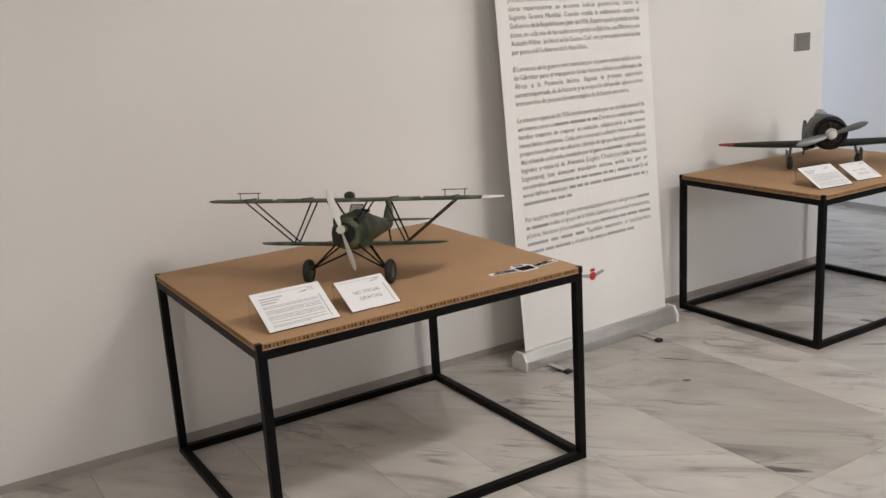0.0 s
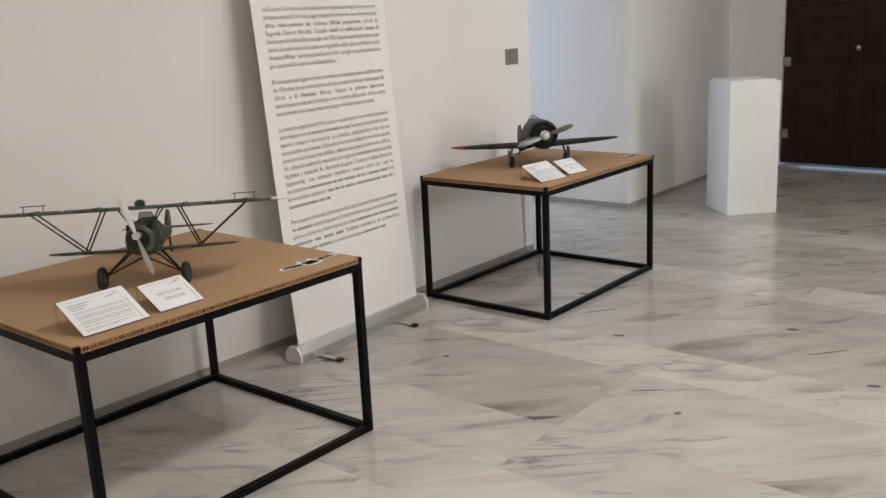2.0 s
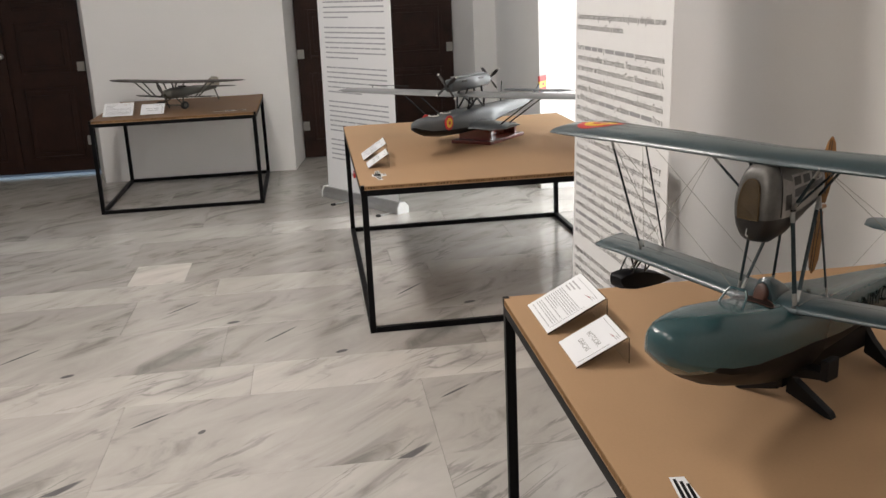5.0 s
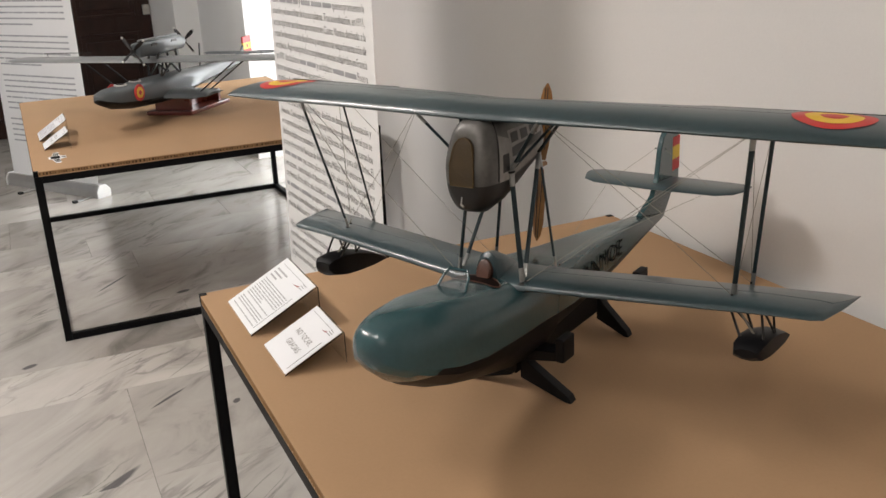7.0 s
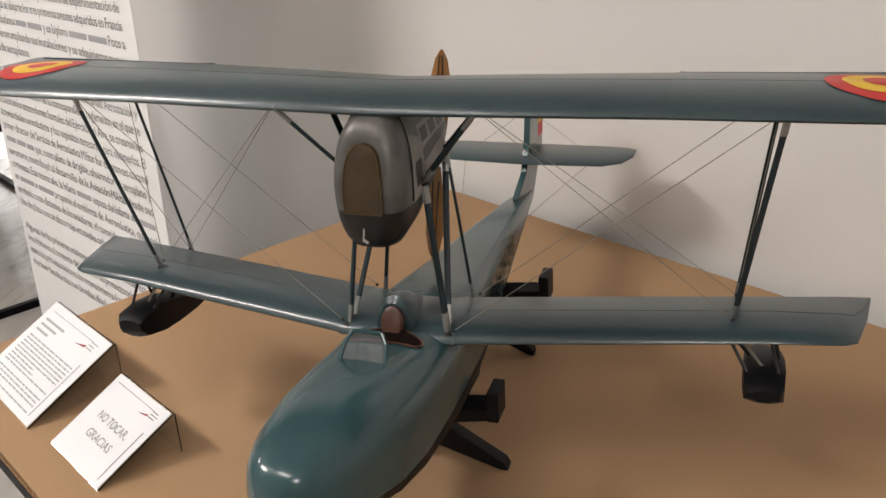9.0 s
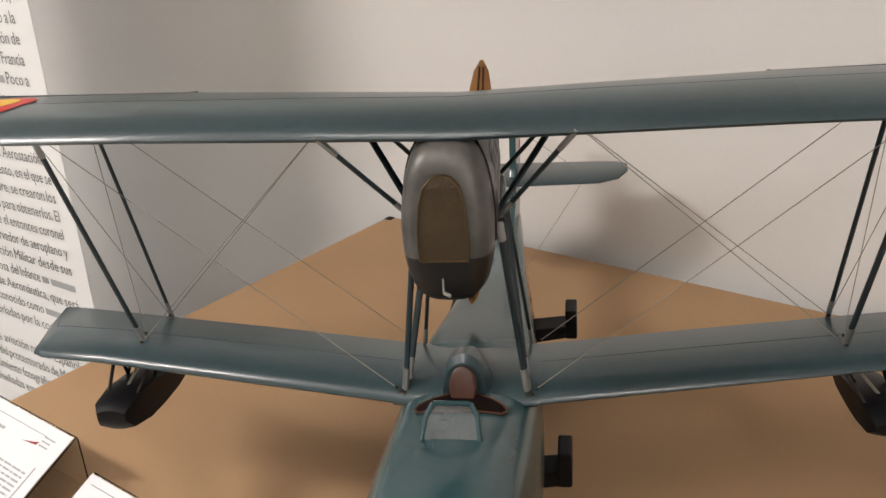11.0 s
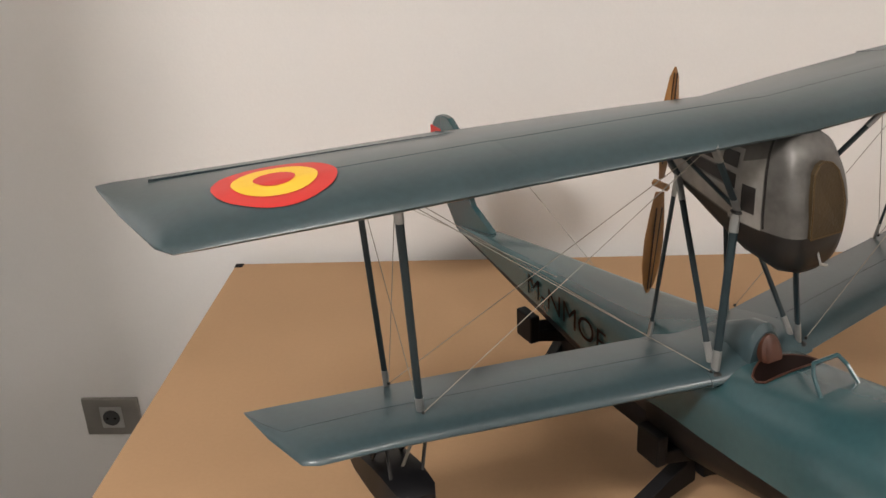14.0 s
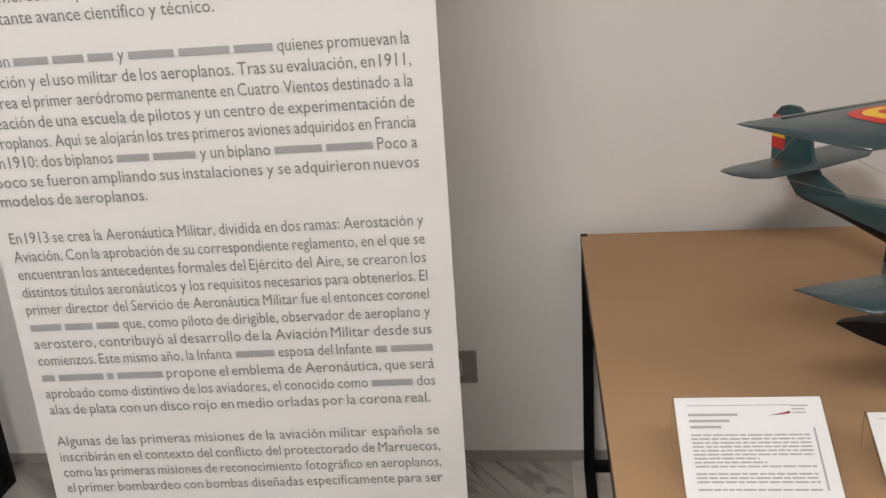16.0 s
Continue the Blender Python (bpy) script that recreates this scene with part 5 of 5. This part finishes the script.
def grey_boat():
    rz = math.degrees(math.atan2(0.75, 0.66))
    o = thing("model_twin_flying_boat", pose(4.99, -1.16, 0.75, 0, 0, rz), "grey model flying boat on red-brown wooden stand", "model aircraft")
    st = [(0.765, 0.010, 0.178, 0.192, 0.170), (0.745, 0.040, 0.168, 0.208, 0.146), (0.68, 0.064, 0.152, 0.216, 0.120), (0.52, 0.078, 0.136, 0.219, 0.094), (0.30, 0.082, 0.122, 0.219, 0.080), (0.08, 0.079, 0.122, 0.216, 0.076), (0.078, 0.079, 0.124, 0.216, 0.098), (-0.15, 0.061, 0.144, 0.209, 0.118), (-0.45, 0.033, 0.160, 0.204, 0.145), (-0.70, 0.012, 0.184, 0.205, 0.175)]
    up, low = hull(st, boxy=lambda y: 0.6)
    b = part("hull", up, BOAT_GREY, o, "blue-grey hull", smooth=True)
    part("keel", low, HULL_BLACK, o, "black hull bottom", smooth=True)
    wing("wing", mirror([(0.0, 0.31, 0.07, 0.290, 0.022), (0.55, 0.305, 0.07, 0.293, 0.020), (0.86, 0.29, 0.08, 0.296, 0.015), (0.94, 0.25, 0.11, 0.297, 0.005)]), SILVER, o, "pale silver-grey wing")
    nac = tube_body("engine_nacelle", [(0.415, 0.026, 0.028, 0.362), (0.405, 0.034, 0.036, 0.362), (0.2, 0.036, 0.040, 0.362), (0.02, 0.034, 0.036, 0.362), (-0.01, 0.022, 0.024, 0.362)], BOAT_GREY, o, "grey tandem engine nacelle", boxy=0.6)
    part("nacelle_top", box(-0.016, 0.016, 0.05, 0.37, 0.400, 0.409), SILVER, nac, bevel=0.003)
    for y in (0.30, 0.12):
        part("vent", box(-0.0365, 0.0365, y - 0.025, y + 0.025, 0.374, 0.386), NAC_DARK, nac)
    for y, turn in ((0.438, 38), (-0.032, 40)):
        blade_prop("propeller", (0, y, 0.362), 0.085, 0.020, 4, NAC_DARK, o, turn, "dark four-blade propeller with pale tips", OFFWHITE)
    for s in (-1, 1):
        for a, c in (((0.035, 0.28, 0.21), (0.045, 0.26, 0.296)), ((0.035, 0.10, 0.21), (0.045, 0.11, 0.296)), ((0.026, 0.28, 0.30), (0.028, 0.26, 0.335)), ((0.026, 0.10, 0.30), (0.028, 0.11, 0.335)), ((0.035, 0.28, 0.21), (0.045, 0.15, 0.296)), ((0.035, 0.10, 0.21), (0.045, 0.22, 0.296))):
            rod_part("cabane_strut", (s * a[0], *a[1:]), (s * c[0], *c[1:]), 0.006, NAC_DARK, o, seg=6)
        sp = [(0.06, 0.36, 0.04, 0.120, 0.034), (0.22, 0.33, 0.05, 0.112, 0.030), (0.275, 0.27, 0.09, 0.112, 0.014)]
        wing("sponson", [(s * a[0], *a[1:]) for a in sp], BOAT_GREY, o, "grey stub wing")
        for y0, y1 in ((0.25, 0.24), (0.13, 0.11)):
            rod_part("wing_strut", (s * 0.22, y0, 0.125), (s * 0.46, y1, 0.296), 0.006, NAC_DARK, o, flat=0.6, seg=6)
        for r, m, k, nm in ((0.040, RED, 0, "roundel"), (0.027, YELLOW, 1, "roundel_ring"), (0.011, RED, 2, "roundel_centre")):
            disc((s * (0.0775 + 0.0012 * k), 0.545, 0.178), r, 0.005, m, b, nm, "red and yellow national ring" if k == 0 else "", axis="x")
        for x in (0.52, 0.78):
            rod_part("horn", (s * x, 0.10, 0.296), (s * x, 0.10, 0.318), 0.002, NAC_DARK, o, seg=5)
        rod_part("horn_bar", (s * 0.50, 0.10, 0.318), (s * 0.80, 0.10, 0.318), 0.002, NAC_DARK, o, seg=5)
    rod_part("mast", (0, -0.16, 0.20), (0, -0.18, 0.33), 0.004, NAC_DARK, o, seg=6)
    for y in (0.58, 0.46):
        disc((0, y, 0.216), 0.030, 0.014, OFFWHITE, o, "hatch_ring", "pale hatch ring")
        # dark disc within the ring, coloured as a shaded hatch hole
        disc((0, y, 0.219), 0.021, 0.014, HOLLOW_SHADE, o, "hatch")
    part("fin", prism([(-0.56, 0.20), (-0.64, 0.235), (-0.665, 0.26), (-0.668, 0.19)], -0.006, 0.006, axis="x"), BOAT_GREY, o, bevel=0.002)
    rud = part("rudder", prism([(-0.670, 0.19), (-0.670, 0.305), (-0.76, 0.305), (-0.76, 0.205)], -0.005, 0.005, axis="x"), BOAT_GREY, o, "rudder in red and yellow")
    for z0, z1, m in ((0.270, 0.307, RED), (0.232, 0.270, YELLOW), (0.206, 0.232, RED)):
        part("stripe", box(-0.0062, 0.0062, -0.762, -0.668, z0, z1), m, rud)
    disc((0, -0.715, 0.251), 0.012, 0.0136, RED, rud, "shield", axis="x", seg=14)
    wing("tailplane", mirror([(0.0, -0.56, -0.70, 0.222, 0.010), (0.2, -0.58, -0.70, 0.222, 0.008), (0.24, -0.62, -0.68, 0.222, 0.004)]), BOAT_GREY, o)
    std = part("stand_base", box(-0.135, 0.135, -0.205, 0.205, 0.0, 0.020), MAHOGANY, o, "red-brown wooden stand", bevel=0.004)
    for y in (0.15, -0.15):
        part("stand_cheek", prism([(-0.105, 0.020), (0.105, 0.020), (0.105, 0.085), (0.088, 0.085), (0.0, 0.078 if y > 0 else 0.085), (-0.088, 0.085), (-0.105, 0.085)], y - 0.012, y + 0.012, axis="y"), MAHOGANY, std, bevel=0.002)
    part("stand_beam", box(-0.03, 0.03, -0.138, 0.138, 0.020, 0.06), MAHOGANY, std, bevel=0.002)
    return o


grey_boat()


# ---- wall fittings ----
sw = thing("light_switch", pose(4.76, N, 1.38), "square grey metal light switch plate", "light switch")
part("plate", box(-0.068, 0.068, -0.010, 0.0, -0.052, 0.052), PLATE, sw, bevel=0.003)
part("rocker", box(-0.045, 0.045, -0.014, -0.0102, -0.034, 0.034), PLATE, sw, bevel=0.002)
so = thing("wall_socket", pose(2.442, S, 0.329), "brushed metal wall socket with dark inset", "wall socket")
part("plate", box(-0.071, 0.071, 0.0, 0.010, -0.052, 0.052), PLATE, so, bevel=0.003)
part("inset", box(-0.028, 0.028, 0.0102, 0.013, -0.030, 0.030), ALU, so, bevel=0.002)
disc((0, 0.0135, 0), 0.021, 0.006, mat("dark_grey_plastic", (0.05, 0.05, 0.05), 0.5, bump=0), so, "socket_well", axis="y", seg=24)
for s in (-1, 1):
    disc((s * 0.0095, 0.0168, 0), 0.0028, 0.002, INK_BLACK, so, "pin_hole", axis="y", seg=10)


# ---- print on the banners ----
def banner_print(b, lean, half, z_top, z_step, size, paragraphs, shift=0.0):
    """paragraphs: lists of lines, set to the full width; a word that begins with | is drawn as a plain bar."""
    h = 2.05

    def place(x, z):
        return (x, lean * z / h - 0.008 + 0.003 * math.sin(z * 2.6) - 0.0016, z)
    rows, z = [], z_top
    for para in paragraphs:
        for i, line in enumerate(para):
            rows.append((line.split(), z, i == len(para) - 1))
            z -= z_step
        z -= z_step
    plain = sorted({w.strip("|") for words, _, _ in rows for w in words})
    made = {}
    for w in plain:
        cu = bpy.data.curves.new("lettering", "FONT")
        cu.body, cu.size, cu.resolution_u = w, size, 2
        made[w] = new("lettering", cu)
    graph = bpy.context.evaluated_depsgraph_get()
    shapes = {}
    for w, ob in made.items():
        me = bpy.data.meshes.new_from_object(ob.evaluated_get(graph))
        co = np.zeros(len(me.vertices) * 3)
        me.vertices.foreach_get("co", co)
        co = co.reshape(-1, 3)
        shapes[w] = (co, [tuple(p.vertices) for p in me.polygons], co[:, 0].min(), co[:, 0].max())
        bpy.data.meshes.remove(me)
    for ob in made.values():
        cu = ob.data
        bpy.data.objects.remove(ob)
        bpy.data.curves.remove(cu)
    verts, faces, bars = [], [], []
    for words, z, last in rows:
        wide = [shapes[w.strip("|")][3] - shapes[w.strip("|")][2] for w in words]
        free = 2 * half - 0.24 * size * (len(words) - 1)
        k = min(0.92, free / sum(wide))
        gap = 0.24 * size if last else (2 * half - k * sum(wide)) / max(1, len(words) - 1)
        x = shift - half
        for w, ww in zip(words, wide):
            co, polys, lo, hi = shapes[w.strip("|")]
            if w.startswith("|"):
                bars.append((x, x + k * ww, z + size * 0.04, z + size * 0.46))
            else:
                n = len(verts)
                verts += [place(x + (c[0] - lo) * k, z + c[1]) for c in co]
                faces += [tuple(n + i for i in p) for p in polys]
            x += k * ww + gap
    me = bpy.data.meshes.new("print")
    me.from_pydata(verts, [], faces)
    me.materials.append(INK)
    ob = tagged(new("print", me), "grey printed text", kind="stuff")
    ob.parent = b
    ob2 = text_part("print", [], INK_PALE, b, place, "grey printed bars", bars)
    tagged(ob2, kind="stuff")


TEXT_A = [
    ["La Guerra Civil tuvo a la aviación como especial protagonista pues, por", "primera vez en la historia, jugó un papel decisivo en una contienda con", "claras repercusiones en acciones bélicas posteriores, como la", "Segunda Guerra Mundial. Cuando estalla la sublevación contra el", "Gobierno de la República en julio de 1936, España quedó partida en dos", "zonas, en cada una de las cuales se organizó un Ejército, una Marina y una", "Aviación Militar. Se inició así la Guerra Civil, con gran superioridad aérea", "por parte del Gobierno de la República."],
    ["El comienzo de la guerra vino marcado por el puente aéreo del Estrecho", "de Gibraltar para el transporte de las fuerzas militares sublevadas de", "África a la Península Ibérica. Supuso la primera operación", "aerotransportada de la historia y la irrupción del poder aéreo como", "instrumento de proyección estratégica de la fuerza terrestre."],
    ["La aviación española de 1936 estaba constituida por un variado arsenal de", "aeronaves, como el |Hispano |Nieuport |52 |C1. Durante la contienda los dos", "bandos trataron de mejorar su aviación, adaptándola a las nuevas", "necesidades operativas. Cada uno comenzó a adquirir nuevos modelos", "proporcionados por sus aliados, además de apoyo durante el conflicto.", "Así, el bando sublevado, mandado por el general |Kindelán, recibe la ayuda", "logística y material de Alemania (Legión Cóndor) e Italia (Aviación", "Legionaria). Los alemanes mandaron aviones entre los que se", "encontraban |Messerschmitt |BF |109, |Heinkel |He |111 y |Junkers |Ju52. En el", "envío italiano destacan: |Fiat |CR |32 |Chirri, |Savoia-Marchetti |S.M. |79 y", "|Savoia-Marchetti |S.M. |81."],
    ["Por su parte, el bando gubernamental, bajo el mando del general |Hidalgo", "|de |Cisneros, recibe el apoyo de la Unión Soviética, que enviará armamento,", "pilotos, técnicos y los modelos de cazas |Polikarpov |I-15 |Chato |Curtiss", "|Polikarpov |I-16 |Mosca |Rata. También mandaron el bombardero", "|Tupolev |SB-2 |Katiuska y el avión de ataque |Polikarpov |R-Z."]]
TEXT_C = [
    ["Los primeros aeroplanos llegaron tras los globos y dirigibles, con un", "importante avance científico y técnico."],
    ["Fueron |Pedro |Vives |Vich y |Alfredo |Kindelán |Duany quienes promuevan la", "creación y el uso militar de los aeroplanos. Tras su evaluación, en 1911,", "se crea el primer aeródromo permanente en Cuatro Vientos destinado a la", "creación de una escuela de pilotos y un centro de experimentación de", "aeroplanos. Aquí se alojarán los tres primeros aviones adquiridos en Francia", "en 1910: dos biplanos |Henri |Farman y un biplano |Maurice |Farman. Poco a", "poco se fueron ampliando sus instalaciones y se adquirieron nuevos", "modelos de aeroplanos."],
    ["En 1913 se crea la Aeronáutica Militar, dividida en dos ramas: Aerostación y", "Aviación. Con la aprobación de su correspondiente reglamento, en el que se", "encuentran los antecedentes formales del Ejército del Aire, se crearon los", "distintos títulos aeronáuticos y los requisitos necesarios para obtenerlos. El", "primer director del Servicio de Aeronáutica Militar fue el entonces coronel", "|Pedro |Vives |Vich que, como piloto de dirigible, observador de aeroplano y", "aerostero, contribuyó al desarrollo de la Aviación Militar desde sus", "comienzos. Este mismo año, la Infanta |Beatriz, esposa del Infante |D. |Alfonso", "|de |Orléans |y |Borbón, propone el emblema de Aeronáutica, que será", "aprobado como distintivo de los aviadores, el conocido como |Rokiski: dos", "alas de plata con un disco rojo en medio orladas por la corona real."],
    ["Algunas de las primeras misiones de la aviación militar española se", "inscribirán en el contexto del conflicto del protectorado de Marruecos,", "como las primeras misiones de reconocimiento fotográfico en aeroplanos,", "el primer bombardeo con bombas diseñadas específicamente para ser"]]
BAR = ["|" + "x" * n for n in (7, 4, 11, 3, 9, 13, 6, 10, 4, 14, 8)]
TEXT_B = [[" ".join(BAR[(i * 3 + k) % 11] for k in range(8 if i < n - 1 else 4)) for i in range(n)] for n in (5, 7, 6, 7, 5)]
banner_print(banner_a, 0.15, 0.415, 1.731, 0.0385, 0.033, TEXT_A)
banner_print(banner_c, 0.05, 0.4375, 1.503, 0.0408, 0.036, TEXT_C, -0.0115)
banner_print(banner_b, 0.04, 0.39, 1.60, 0.0385, 0.025, TEXT_B)


def banner_emblem(b, x, z, lean, w):
    y = lean * z / 2.05 - 0.0105 + 0.003 * math.sin(z * 2.6)
    for s in (-1, 1):
        part("emblem_wing", prism([(x + s * w * 0.12, z - w * 0.05), (x + s * w * 0.5, z + w * 0.06), (x + s * w * 0.44, z + w * 0.13), (x + s * w * 0.12, z + w * 0.08)], y, y + 0.0012, axis="y"), INK_PALE, b)
    disc((x, y, z), w * 0.13, 0.0016, RED, b, "emblem_disc", "red round emblem", axis="y", seg=20)
    part("emblem_crown", box(x - w * 0.09, x + w * 0.09, y, y + 0.0014, z + w * 0.15, z + w * 0.24), RED, b)


banner_emblem(banner_a, -0.02, 0.355, 0.15, 0.16)
banner_emblem(banner_b, -0.09, 0.22, 0.04, 0.16)
banner_emblem(banner_c, 0.0, 0.12, 0.05, 0.16)


# ---- floor slabs ----
JX = [-3.6, -2.9, -2.55, -2.0, -1.45, -1.1, -0.4, -0.05, 0.5, 1.05, 1.4, 1.75, 2.10, 2.53, 3.235, 3.585, 4.14, 4.69, 5.01, 5.43, 6.03, 6.38, 7.05, 7.75, 8.45, 9.15]
SLAB = 1.262
slabs = {}


def slab_mesh(w, l, material):
    key = (round(w, 3), round(l, 3), material.name)
    if key not in slabs:
        g, d = 0.0005, 0.0006
        bm = bmesh.new()
        lo = [bm.verts.new((x, y, -0.012)) for x, y in ((-w / 2 + g, -l / 2 + g), (w / 2 - g, -l / 2 + g), (w / 2 - g, l / 2 - g), (-w / 2 + g, l / 2 - g))]
        mi = [bm.verts.new((v.co.x, v.co.y, -d)) for v in lo]
        hi = [bm.verts.new((v.co.x - math.copysign(d, v.co.x), v.co.y - math.copysign(d, v.co.y), 0.0)) for v in lo]
        for a, b in ((lo, mi), (mi, hi)):
            for i in range(4):
                bm.faces.new((a[i], a[(i + 1) % 4], b[(i + 1) % 4], b[i]))
        bm.faces.new(hi)
        bmesh.ops.recalc_face_normals(bm, faces=bm.faces)
        me = bpy.data.meshes.new("slab")
        bm.to_mesh(me)
        bm.free()
        me.materials.append(material)
        slabs[key] = me
    return slabs[key]


floor_ob = bpy.data.objects["floor"]


def lay(x0, x1, y0, y1, material):
    ob = new("slab", slab_mesh(x1 - x0, y1 - y0, material))
    ob.parent = floor_ob
    ob.location = ((x0 + x1) / 2, (y0 + y1) / 2, 0)


for i, (x0, x1) in enumerate(zip(JX, JX[1:])):
    material = MARBLE_A if i == 13 else (MARBLE_B if i in (15, 16) else (MARBLE_PALE if x1 - x0 < 0.4 else MARBLE))
    if i == 18:
        # one pale square tile lies in this row
        lay(x0, x1, 0.73, 1.07, MARBLE_TILE)
        for k in range(4):
            lay(x0, x1, 1.07 + k * SLAB, 1.07 + (k + 1) * SLAB, MARBLE)
            lay(x0, x1, 0.73 - (k + 1) * SLAB, 0.73 - k * SLAB, MARBLE)
        continue
    start = {13: 0.763, 15: 0.40, 16: 0.95, 17: 0.52}.get(i, 0.763 + 0.37 * (i % 3))
    y = start - math.ceil((start + 5.0) / SLAB) * SLAB
    while y < 6.9:
        lay(x0, x1, y, y + SLAB, material)
        y += SLAB
